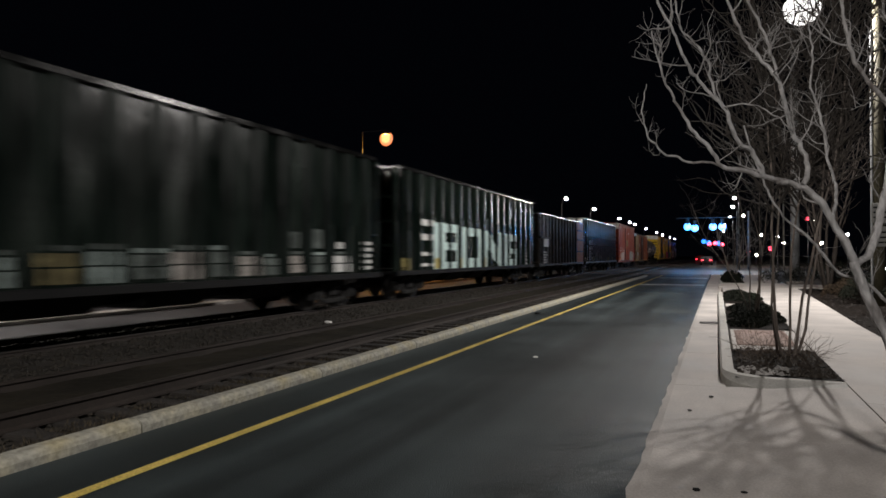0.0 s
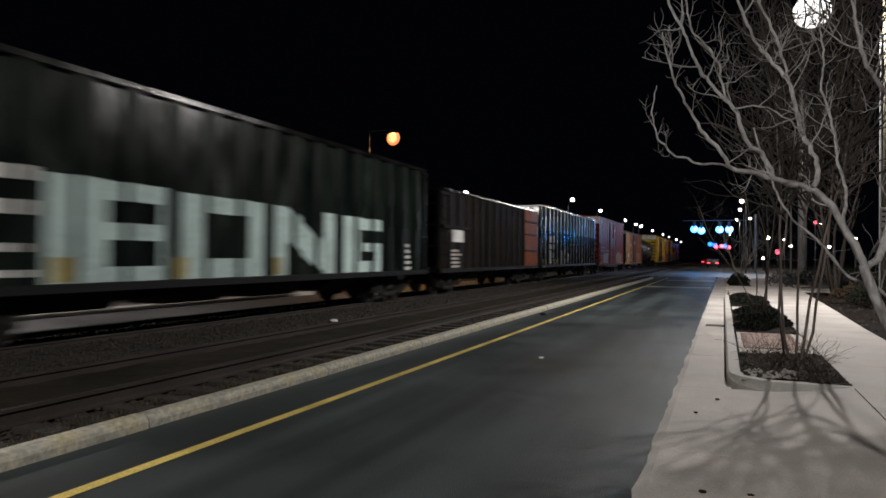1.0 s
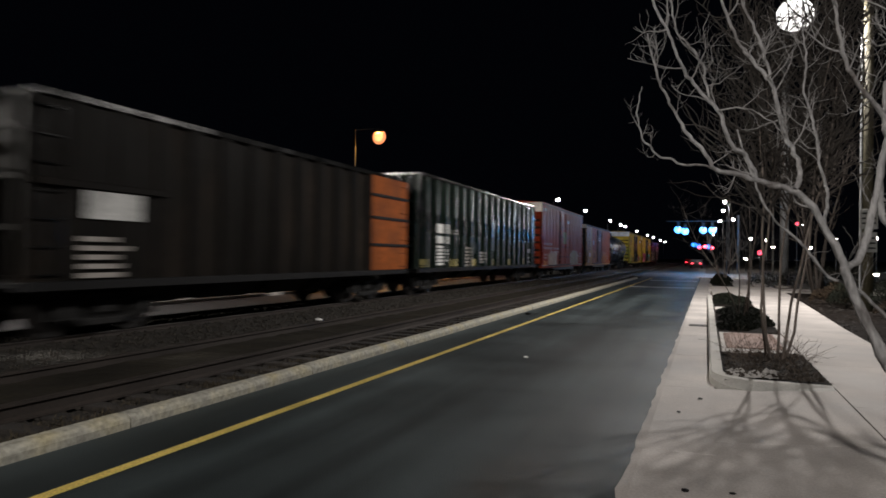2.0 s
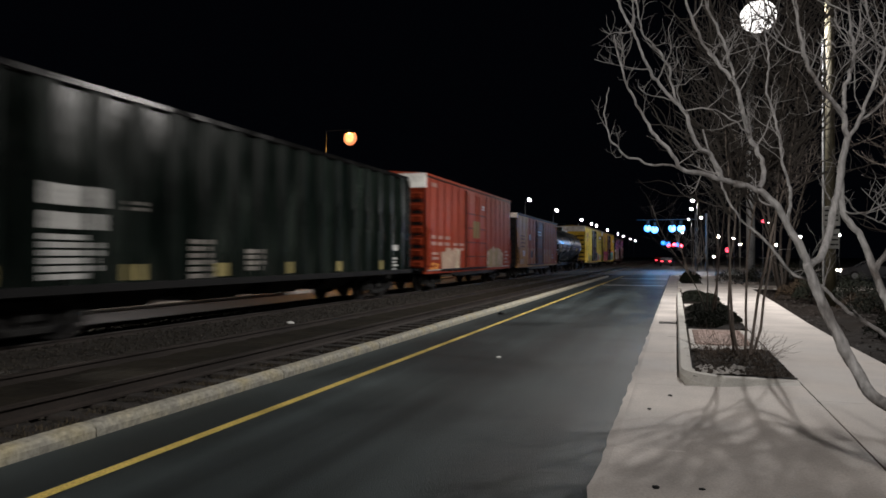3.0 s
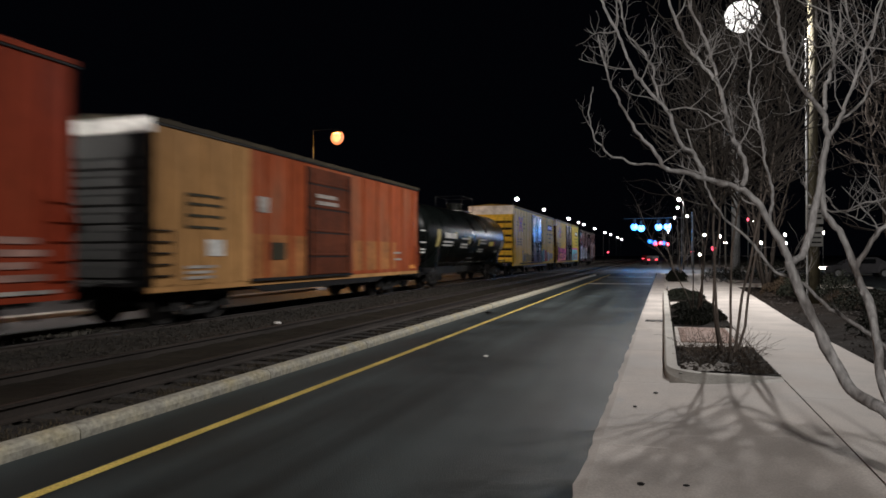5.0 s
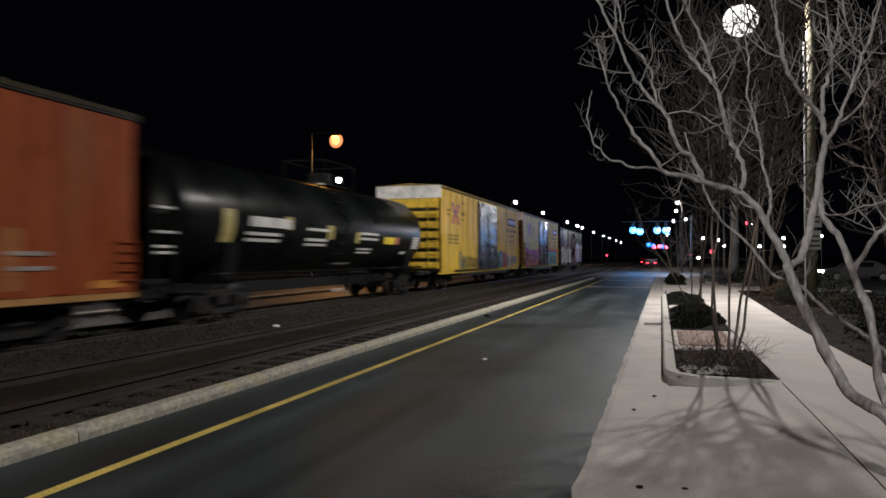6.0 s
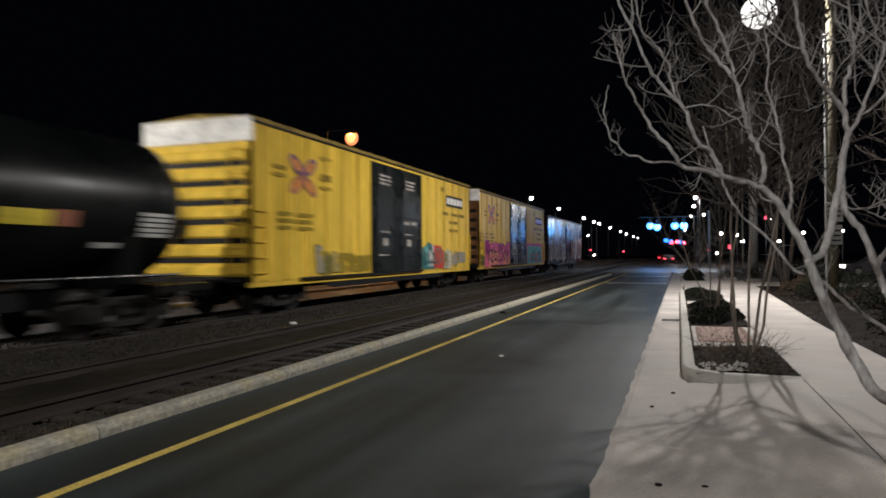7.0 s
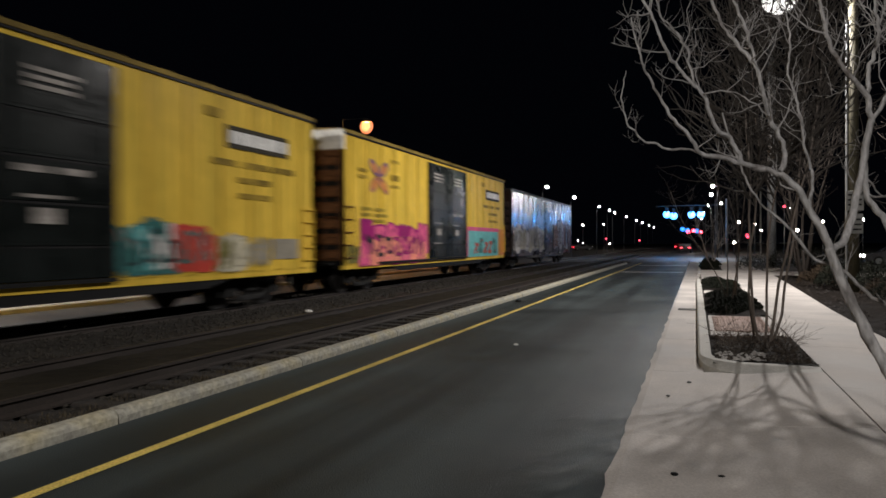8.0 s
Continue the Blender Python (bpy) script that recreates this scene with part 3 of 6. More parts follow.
def graffiti(car, y0, y1, z0, z1, colours, letters, seed, x=1.607, outline="black", label="spray-painted graffiti lettering", cloud="", fat=1.0):
    """Fat crooked letters sprayed over one another: a fringe, thick strokes, thin strokes and drips."""
    rnd = random.Random(seed)
    bm = bmesh.new()
    mats = [SPRAY[outline]] + [SPRAY[c] for c in colours]
    layer = [0]

    def face(pts, index):
        layer[0] += 1
        xx = x + 0.00005 * layer[0]
        vs = [bm.verts.new((xx, min(y1, max(y0, p)), min(z1, max(z0, q)))) for p, q in pts]
        try:
            bm.faces.new(vs).material_index = index
        except ValueError:
            pass

    def stroke(p, q, w, index):
        d = math.atan2(q[1] - p[1], q[0] - p[0])
        pts = []
        for c, a0 in ((q, d - 1.571), (p, d + 1.571)):
            for k in range(7):
                a = a0 + k * 0.5236
                r = w * rnd.uniform(0.85, 1.1)
                pts.append((c[0] + r * math.cos(a), c[1] + r * math.sin(a)))
        face(pts, index)

    w, h = (y1 - y0) / letters, z1 - z0
    if cloud:
        # a soft-edged mass of overlapping sprayed rounds
        mats.append(SPRAY[cloud])
        r = h * 0.24
        n = max(4, int((y1 - y0) / (r * 0.8)))
        for k in range(n):
            cy = y0 + r + (y1 - y0 - 2 * r) * k / (n - 1)
            swell = 0.5 + 0.5 * max(0.0, math.sin(math.pi * k / (n - 1))) ** 0.6
            for f in (0.0, 0.5, 1.0):
                rr = r * rnd.uniform(0.75, 1.0)
                cz = z0 + r + (h - 2 * r) * f * swell * rnd.uniform(0.75, 1.0)
                face([(cy + rr * math.cos(j * 0.4488) * rnd.uniform(0.9, 1.08), cz + rr * math.sin(j * 0.4488) * rnd.uniform(0.9, 1.08)) for j in range(14)], len(mats) - 1)
    for i in range(letters):
        cy = y0 + w * (i + 0.5)
        top, low = z1 - h * rnd.uniform(0.14, 0.4), z0 + h * rnd.uniform(0.12, 0.24)
        lean = rnd.uniform(-0.18, 0.18) * w
        a, b = (cy - w * 0.26 + lean, top), (cy + w * 0.26 + lean, top - h * rnd.uniform(0, 0.1))
        c, d = (cy - w * 0.28 - lean, low), (cy + w * 0.28 - lean, low)
        m = (cy, (top + low) / 2 + rnd.uniform(-0.12, 0.12) * h)
        rows = rnd.choice(([(a, c), (a, b), (m, d), (c, d)], [(a, c), (b, d), (a, d)], [(a, b), (b, c), (c, d)], [(a, m), (b, m), (m, c), (m, d)], [(a, c), (c, d), (d, b), (a, b)], [(c, a), (a, m), (m, b), (b, d)]))
        t = min(w * 0.17, h * 0.16) * fat
        col = 1 + rnd.randrange(len(colours))
        for p, q in rows:
            stroke(p, q, t * 1.35, 0)
        for p, q in rows:
            stroke(p, q, t, col)
        for k in range(4):
            p, q = rnd.choice(rows)
            f = rnd.random()
            e = (p[0] + (q[0] - p[0]) * f, p[1] + (q[1] - p[1]) * f)
            stroke(e, (e[0] + rnd.uniform(-0.2, 0.2) * w, e[1] + rnd.uniform(-0.16, 0.16) * h), t * rnd.uniform(0.15, 0.4), rnd.randrange(len(mats)))
        for k in range(2):
            e = cy + rnd.uniform(-0.3, 0.3) * w
            face([(e - 0.012, low), (e + 0.012, low), (e + 0.006, low - h * 0.12)], col)
    ob = part("graffiti", bm, mats, car, label)
    ob["kind"] = "stuff"
    return ob


def stripes(a, b, n, w):
    """Places of n ribs of width w between a and b."""
    return [(a + (b - a) * i / (n - 1) - w / 2, a + (b - a) * i / (n - 1) + w / 2) for i in range(n)]


def hopper_car(u, length, top, label, body_mat=HOPPER_GREEN, rib_mat=HOPPER_RIB, n=17):
    car = thing("hopper_car", pose(TRACK_X, u, 0), label, "freight car", "cars of the train")
    CARS.append((car, u))
    bm = boxes((1.44, 1.50, 0.35, length - 0.35, 1.08, top), (-1.50, -1.44, 0.35, length - 0.35, 1.08, top))
    part("side_sheet", bm, body_mat, car)
    for s, y in ((1, 0.35), (-1, length - 0.35)):
        bm = bmesh.new()
        v = [bm.verts.new(c) for c in ((-1.44, y, top), (1.44, y, top), (1.44, y, 2.9), (-1.44, y, 2.9), (1.44, y + s * 2.6, 1.2), (-1.44, y + s * 2.6, 1.2))]
        bm.faces.new((v[0], v[1], v[2], v[3]))
        bm.faces.new((v[3], v[2], v[4], v[5]))
        bmesh.ops.solidify(bm, geom=bm.faces[:], thickness=0.03)
        part("end_sheet", bm, body_mat, car)
    part("floor_sheet", boxes((-1.44, 1.44, 2.6, length - 2.6, 1.1, 1.16)), body_mat, car)
    for s in (-1, 1):
        part("top_chord", boxes((s * 1.5 - 0.09, s * 1.5 + 0.10, 0.3, length - 0.3, top - 0.02, top + 0.11), bevel=0.015), CHORD, car, "scuffed pale top rail")
        part("side_sill", boxes((s * 1.5 - 0.1, s * 1.5 + 0.11, 0, length, 0.94, 1.10), bevel=0.015), BLACK, car)
    for y in (0.3, length - 0.3):
        part("end_chord", boxes((-1.4, 1.4, y - 0.06, y + 0.06, top, top + 0.1), bevel=0.015), CHORD, car)
    rows = stripes(0.9, length - 0.9, n, 0.34)
    bm = bmesh.new()
    q = [(-0.17, 0), (-0.11, 0.1), (0.11, 0.1), (0.17, 0)]
    lo = [bm.verts.new((x, y, 1.10)) for y, x in q]
    hi = [bm.verts.new((x, y, top - 0.02)) for y, x in q]
    for i in range(3):
        bm.faces.new((lo[i], lo[i + 1], hi[i + 1], hi[i]))
    bm.faces.new(lo[::-1])
    bm.faces.new(hi)
    bmesh.ops.recalc_face_normals(bm, faces=bm.faces)
    rib = part("rib", bm, rib_mat, car)
    for i, (a, b) in enumerate(rows):
        m = pose(1.5, (a + b) / 2, 0)
        if i:
            more(rib, m)
        else:
            rib.matrix_basis = m
        more(rib, pose(-1.5, (a + b) / 2, 0, 0, 0, 180))
    # corner posts, end platforms, ladders, brake gear
    for y, s in ((0.0, 1), (length, -1)):
        for k in (-1.45, 1.45):
            part("corner_post", boxes((k - 0.07, k + 0.07, min(y, y + s * 0.14), max(y, y + s * 0.14), 1.0, top), bevel=0.01), rib_mat, car)
        part("end_platform", boxes((-1.5, 1.5, min(y, y + s * 1.6), max(y, y + s * 1.6), 1.0, 1.06)), BLACK, car)
        bm = bmesh.new()
        for k in (-0.8, 0.8):
            rod(bm, (k, y + s * 0.08, 1.05), (k, y + s * 0.3, top), 0.05)
        for z in (1.9, 2.7, 3.5):
            box(bm, -1.4, 1.4, y + min(0, s * 0.1), y + max(0, s * 0.1), z, z + 0.09)
        part("end_bracing", bm, rib_mat, car)
        ladder(car, 1.6, y + (0.18 if s > 0 else -0.63), 1.2, top - 0.2, "y", CHORD)
    for k in (0.25, 0.42, 0.58, 0.75):
        part("hopper_chute", prism(bmesh.new(), [(-1.2, 1.1), (1.2, 1.1), (0.5, 0.55), (-0.5, 0.55)], length * k - 0.9, length * k + 0.9), BLACK, car)
    running_gear(car, length)
    return car, [(a + 0.06, b - 0.06) for a, b in rows]


def hopper_paint(name, car, quads, material, ribs, label=""):
    return painted(name, quads, material, car, x=1.504, ribs=ribs, depth=0.1, label=label)


# first hopper: a row of pale sprayed panels along its foot
car, ribs = hopper_car(0.9, 18.0, 4.5, "dark green ribbed open hopper car with pale sprayed patches")
DULL_YELLOW = mat("dull yellow spray paint", (0.22, 0.185, 0.095), 0.6, scale=7, grain=0.45, big=0.6, big_scale=2.5, spec=0.06)
FAINT_PALE = mat("faint grey-green spray paint", (0.13, 0.15, 0.14), 0.6, scale=7, grain=0.45, big=0.6, big_scale=2.5, spec=0.06)
rnd = random.Random(12)
for y0, y1, z1, paint in ((1.2, 1.8, 1.6, WORN_PALE), (2.4, 2.95, 1.75, FAINT_PALE), (3.3, 4.0, 1.65, WORN_PALE), (4.4, 5.0, 1.85, FAINT_PALE), (5.5, 6.15, 1.7, WORN_PALE), (6.6, 7.28, 1.78, DULL_YELLOW), (7.5, 8.18, 1.82, WORN_PALE),
                          (8.43, 9.37, 1.75, FAINT_PALE), (9.37, 10.05, 1.82, DULL_STENCIL), (10.46, 11.07, 1.83, FAINT_PALE), (11.35, 12.04, 1.71, DULL_STENCIL), (12.24, 12.78, 1.65, FAINT_PALE), (13.24, 13.85, 1.72, DULL_STENCIL),
                          (14.23, 14.91, 1.7, FAINT_PALE), (15.34, 16.11, 1.72, STENCIL)):
    h = z1 - 1.14
    quads = [rect(y0 + 0.05, y1, 1.14 + rnd.uniform(0, 0.05), 1.14 + h * 0.42), rect(y0, y1 - rnd.uniform(0, 0.12), 1.17 + h * 0.42, 1.14 + h * 0.8)]
    hopper_paint("sprayed_patch", car, quads, paint, ribs)
    hopper_paint("sprayed_patch", car, [rect(y0 + rnd.uniform(0, 0.15), y1 - rnd.uniform(0, 0.2), 1.16 + h * 0.83, z1)], FAINT_PALE if paint is not FAINT_PALE else WORN_PALE, ribs)
for y0, y1, z0, z1 in ((13.3, 13.7, 1.8, 2.2), (14.3, 14.75, 1.8, 2.3), (15.5, 15.85, 1.8, 1.98)):
    hopper_paint("sprayed_patch", car, [rect(y0, y1, z0, z1)], FAINT_PALE if z1 > 2 else STENCIL, ribs)
for y in (5.0,):
    hopper_paint("reflective_tape", car, [rect(y, y + 0.5, 1.12, 1.5)], TAPE, ribs)
hopper_paint("stencil_bar", car, text_bars(16.9, 17.6, 1.2, 2.1, 5, 5, words=1), STENCIL, ribs)

# second hopper: huge pale letters
car, ribs = hopper_car(20.1, 17.85, 4.5, "dark green ribbed hopper car with huge pale letters BONG")
B = [rect(3.25, 4.42, 1.1, 2.85), rect(4.42, 5.75, 2.5, 2.83), rect(4.42, 5.75, 1.82, 2.12), rect(4.42, 5.75, 1.1, 1.36), rect(5.6, 5.78, 1.36, 1.82), rect(5.6, 5.78, 2.12, 2.5)]
O = [rect(6.0, 6.76, 1.1, 2.78), rect(8.13, 8.68, 1.1, 2.76), rect(6.76, 8.13, 2.42, 2.77), rect(6.76, 8.13, 1.1, 1.5)]
N = [rect(8.95, 9.6, 1.1, 2.74), rect(11.15, 11.8, 1.1, 2.70), (9.6, 11.15, 1.9, 2.73, 1.1, 1.9)]
G = [rect(12.15, 12.95, 1.1, 2.68), rect(12.95, 14.45, 2.32, 2.66), rect(12.95, 14.45, 1.1, 1.42), rect(13.9, 14.45, 1.42, 1.95), rect(13.35, 13.9, 1.7, 1.95)]
for q in (B, O, N, G):
    hopper_paint("painted_letter", car, q, PALE, ribs, "tall pale block letter")
hopper_paint("stencil_bar", car, [rect(1.9, 3.05, 2.68, 2.9), rect(1.9, 3.0, 2.16, 2.38), rect(1.9, 2.9, 1.6, 1.73), rect(1.9, 3.0, 1.22, 1.33)], STENCIL, ribs)
hopper_paint("stencil_bar", car, text_bars(16.0, 16.65, 1.12, 2.05, 5, 6, words=1), STENCIL, ribs)
for y in (0.5, 3.35, 5.9, 8.95):
    painted("reflective_tape", [rect(y, y + 0.42, 1.12, 1.52)], TAPE, car, x=1.508, ribs=ribs, depth=0.1)

# third car: lower, brown, with an orange end bay
car, ribs = hopper_car(39.15, 14.15, 4.05, "rusty brown ribbed hopper car with an orange end bay", GONDOLA, GONDOLA, 14)
bm = boxes((1.5, 1.56, 0.1, 2.9, 1.1, 4.0))
part("end_panel", bm, GONDOLA, car)
part("end_panel", boxes((1.5, 1.615, 11.45, 14.05, 1.1, 4.05), bevel=0.01), ORANGE, car, "orange painted end bay")
for z in (1.85, 2.7, 3.4):
    part("end_panel_rib", boxes((1.61, 1.66, 11.45, 14.05, z, z + 0.09), bevel=0.01), BLACK, car)
part("ledge", boxes((1.5, 1.66, 0.1, 2.9, 2.62, 2.74), bevel=0.01), GONDOLA, car)
painted("stencil_bar", [rect(1.1, 2.3, 2.13, 2.6)], STENCIL, car, 1.612)
painted("stencil_bar", text_bars(1.0, 2.15, 1.14, 1.9, 5, 9, words=1), DULL_STENCIL, car, 1.612)

# fourth car: another green hopper
car, ribs = hopper_car(54.25, 17.95, 4.5, "dark green ribbed hopper car with white stencilled data")
hopper_paint("stencil_bar", car, [rect(1.75, 3.2, 2.45, 2.8), rect(1.75, 3.15, 2.05, 2.33)] + text_bars(1.75, 3.2, 1.2, 2.0, 6, 3, words=1, gap=0.3), STENCIL, ribs)
for y in (0.5, 3.6, 6.3, 9.1, 11.85, 15.0):
    hopper_paint("reflective_tape", car, [rect(y, y + 0.42, 1.14, 1.44)], TAPE, ribs)
hopper_paint("stencil_bar", car, text_bars(3.64, 4.27, 2.45, 2.67, 2, 11, words=1) + text_bars(5.47, 6.21, 1.12, 2.0, 6, 12, words=1, gap=0.35) + text_bars(7.46, 8.07, 1.25, 1.8, 4, 13, words=1, gap=0.3), DULL_STENCIL, ribs)
hopper_paint("stencil_bar", car, [rect(16.15, 16.8, 1.8, 2.0)] + text_bars(16.15, 16.8, 1.1, 1.6, 4, 8, words=1), STENCIL, ribs)


def box_car(u, length, top, label, paint, door, door_mat, posts, end_mat, white_top=0.59, roof_mat=BLACK):
    car = thing("box_car", pose(TRACK_X, u, 0), label, "freight car", "cars of the train")
    CARS.append((car, u))
    d0, d1 = door
    spans = paint if isinstance(paint, list) else [(0, length, paint)]
    for a, b, m in spans:
        part("side_panel", boxes((1.50, 1.572, a, b, 0.98, top - 0.12)), m, car)
    part("far_side", boxes((-1.572, -1.50, 0, length, 0.98, top - 0.12)), spans[0][2], car)
    # posts, shared mesh
    post = {}
    for y0, y1 in stripes(0.55, length - 0.55, posts, 0.16):
        y = (y0 + y1) / 2
        if d0 - 0.1 < y < d1 + 0.1:
            continue
        m = next(s[2] for s in spans if y <= s[1])
        if m.name not in post:
            post[m.name] = part("post", boxes((0, 0.03, -0.11, 0.11, 1.0, top - 0.2), bevel=0.012), m, car)
            post[m.name].matrix_basis = pose(1.57, y, 0)
        else:
            more(post[m.name], pose(1.57, y, 0))
    # ends with pressed horizontal ribs
    for y, s in ((0, -1), (length, 1)):
        em = end_mat if s < 0 else spans[-1][2]
        part("end_wall", boxes((-1.572, 1.572, min(y, y - s * 0.08), max(y, y - s * 0.08), 0.98, top - 0.12)), em, car)
        k = 7
        for i in range(k):
            z = 1.25 + (top - 0.95 - 1.25) * i / (k - 1)
            bm = bmesh.new()
            prism(bm, [(-0.14, 0), (-0.08, 0.07), (0.08, 0.07), (0.14, 0)], -1.45, 1.45)
            bmesh.ops.rotate(bm, verts=bm.verts, matrix=Matrix.Rotation(radians(90), 3, "Z"))
            bmesh.ops.rotate(bm, verts=bm.verts, matrix=Matrix.Rotation(radians(90 if s < 0 else -90), 3, "X"))
            at(part("end_rib", bm, em, car), 0, y + s * 0.002, z)
            # Black strip below the rib: its shadow, drawn as a solid part.
            part("end_groove", boxes((-1.5, 1.5, min(y, y + s * 0.012), max(y, y + s * 0.012), z - 0.27, z - 0.13)), BLACK, car)
        if white_top and s < 0:
            part("end_cap", boxes((-1.60, 1.60, y - 0.05, y + 0.05, top - 0.03 - white_top, top - 0.03), bevel=0.01), WHITE_END, car, "white painted end cap")
        ladder(car, 1.0, y + s * 0.1, 1.2, top - 0.8, "x", em, 6)
        bm = bmesh.new()
        rod(bm, (-0.6, y + s * 0.12, 2.3), (-0.6, y + s * 0.16, 2.3), 0.28, sides=16)
        box(bm, -1.3, 1.3, y + min(0, s * 0.35), y + max(0, s * 0.35), 1.0, 1.06)
        part("brake_gear", bm, BLACK, car)
        ladder(car, 1.63, y + (0.08 if s < 0 else -0.53), 1.2, top - 2.3 if s < 0 else top - 2.5, "y", em, 5)
    # roof: shallow ridge with seams and an eave
    bm = bmesh.new()
    prism(bm, [(-1.63, top - 0.12), (1.63, top - 0.12), (1.63, top - 0.03), (0, top + 0.1), (-1.63, top - 0.03)], 0, length)
    part("roof", bm, roof_mat, car)
    seam = part("roof_seam", prism(bmesh.new(), [(-1.632, -0.03), (-1.632, -0.01), (0, 0.125), (1.632, -0.01), (1.632, -0.03)], -0.04, 0.04), roof_mat, car)
    seam.matrix_basis = pose(0, 0.6, top)
    for i in range(1, int(length / 1.2)):
        more(seam, pose(0, 0.6 + i * 1.2, top))
    part("eave", boxes((1.575, 1.615, 0, length, top - 0.165, top - 0.125)), BLACK, car)
    # sliding door with ribs, rods and rails
    halves = [(d0, d1)] if d1 - d0 < 3.2 else [(d0, (d0 + d1) / 2 - 0.01), ((d0 + d1) / 2 + 0.01, d1)]
    for a, b in halves:
        dr = part("door", boxes((1.575, 1.615, a, b, 1.05, top - 0.26), bevel=0.01), door_mat, car)
        for z in (1.6, 2.3, 3.0, 3.7):
            part("door_rib", boxes((1.61, 1.64, a + 0.05, b - 0.05, z, z + 0.07), bevel=0.01), door_mat, dr)
        bm = bmesh.new()
        for k in (a + 0.25, b - 0.25):
            rod(bm, (1.65, k, 1.1), (1.65, k, top - 0.4), 0.02, sides=6)
        part("lock_rod", bm, door_mat, dr)
        # Black strips below the ribs draw their shadow and the dirt there.
        for z in (1.6, 2.3, 3.0, 3.7):
            part("rib_gap", boxes((1.612, 1.622, a + 0.05, b - 0.05, z - 0.045, z - 0.005)), BLACK, dr)
    for y in (d0, d1):
        part("door_jamb", boxes((1.57, 1.622, y - 0.035, y + 0.035, 1.05, top - 0.26)), BLACK, car)
    part("door_rail", boxes((1.57, 1.66, max(0, d0 - (d1 - d0)), d1 + 0.1, 0.97, 1.04)), BLACK, car)
    part("side_sill", boxes((1.46, 1.56, 0, length, 0.86, 0.98)), spans[0][2], car)
    part("side_sill", boxes((-1.56, -1.46, 0, length, 0.86, 0.98)), BLACK, car)
    part("fish_belly_sill", prism_side(length), BLACK, car)
    part("floor_frame", boxes((-1.5, 1.5, 0.05, length - 0.05, 0.9, 0.97)), BLACK, car)
    running_gear(car, length, 2.1)
    return car


def prism_side(length):
    """The deeper sill between the trucks."""
    bm = bmesh.new()
    v = [(3.4, 0.86), (length - 3.4, 0.86), (length - 4.2, 0.68), (4.2, 0.68)]
    a = [bm.verts.new((1.48, y, z)) for y, z in v]
    b = [bm.verts.new((1.53, y, z)) for y, z in v]
    for i in range(4):
        bm.faces.new((a[i], a[(i + 1) % 4], b[(i + 1) % 4], b[i]))
    bm.faces.new(a)
    bm.faces.new(b[::-1])
    bmesh.ops.recalc_face_normals(bm, faces=bm.faces)
    return bm


# red box car
car = box_car(73.8, 15.0, 5.02, "faded red box car with pale graffiti and white end cap", RED, (5.6, 9.3), RED, 15, RED, roof_mat=RED)
painted("stencil_bar", [rect(0.6, 1.35, 4.5, 4.68)] + text_bars(0.6, 3.3, 2.05, 2.6, 2, 4, words=3) + text_bars(3.6, 5.3, 1.85, 2.3, 2, 14, words=2) + text_bars(0.7, 1.8, 1.45, 1.85, 2, 16, words=1), PINK_STENCIL, car)
painted("stencil_bar", text_bars(8.3, 8.8, 4.0, 4.25, 2, 5, words=1), STENCIL, car, 1.645)
painted("door_patch", [rect(6.7, 7.9, 2.5, 3.35)], SPRAY["green"], car, 1.645, label="dull green repainted patch")
graffiti(car, 1.9, 4.6, 0.9, 2.05, ["beige", "cream", "beige"], 4, 31, outline="beige", label="pale beige graffiti", cloud="beige", fat=0.8)
graffiti(car, 0.5, 1.6, 0.98, 1.4, ["orange"], 2, 33, outline="orange", label="orange rust stains", fat=0.5)
graffiti(car, 9.4, 13.0, 0.95, 2.2, ["khaki", "beige", "khaki"], 6, 32, outline="khaki", label="khaki and cream graffiti mass", cloud="khaki", fat=0.8)
painted("stencil_bar", text_bars(13.4, 14.6, 1.2, 2.0, 4, 15, words=1), PINK_STENCIL, car)
painted("pale_band", [rect(9.4, 14.6, 0.985, 1.05)], DULL_STENCIL, car)
painted("pale_band", [rect(0.2, 5.4, 0.985, 1.04)], DULL_STENCIL, car)

# tan and russet box car
car = box_car(90.7, 15.5, 4.42, "tan and russet box car with a russet sliding door", [(0, 3.4, TAN), (3.4, 15.5, RUSSET)], (6.2, 9.0), BROWN_DOOR, 13, BLACK, white_top=0.3, roof_mat=ROOF)
painted("stencil_frame", [rect(1.0, 2.25, z, z + 0.06) for z in (2.2, 2.45, 2.7, 2.9)] + [rect(1.0, 1.06, 2.2, 2.9)], DARK_STENCIL, car)
painted("placard", [rect(1.7, 2.3, 1.6, 1.97)], STENCIL, car)
painted("stencil_bar", text_bars(1.0, 2.3, 1.1, 1.45, 3, 4, words=1), DULL_STENCIL, car)
painted("stencil_bar", [rect(4.3, 5.0, 1.5, 1.95)], DARK_STENCIL, car)
painted("stencil_bar", [rect(3.7, 4.2, 2.7, 3.1), rect(12.8, 13.5, 1.42, 1.49), rect(12.8, 13.5, 1.66, 1.73)], DULL_STENCIL, car)
painted("reflective_tape", [rect(14.4, 15.1, 1.08, 1.22)], SPRAY["orange"], car, label="orange reflective tape")
painted("stencil_bar", text_bars(6.7, 8.5, 3.1, 3.5, 2, 4, words=1), DULL_STENCIL, car, 1.645)
painted("tan_band", [rect(3.45, 6.1, 1.0, 2.15)], TAN_FADED, car, 1.576, label="tan repainted patch")
painted("tan_band", [rect(9.3, 13.0, 1.1, 2.1)], TAN_FADED, car, 1.576, label="tan repainted patch")

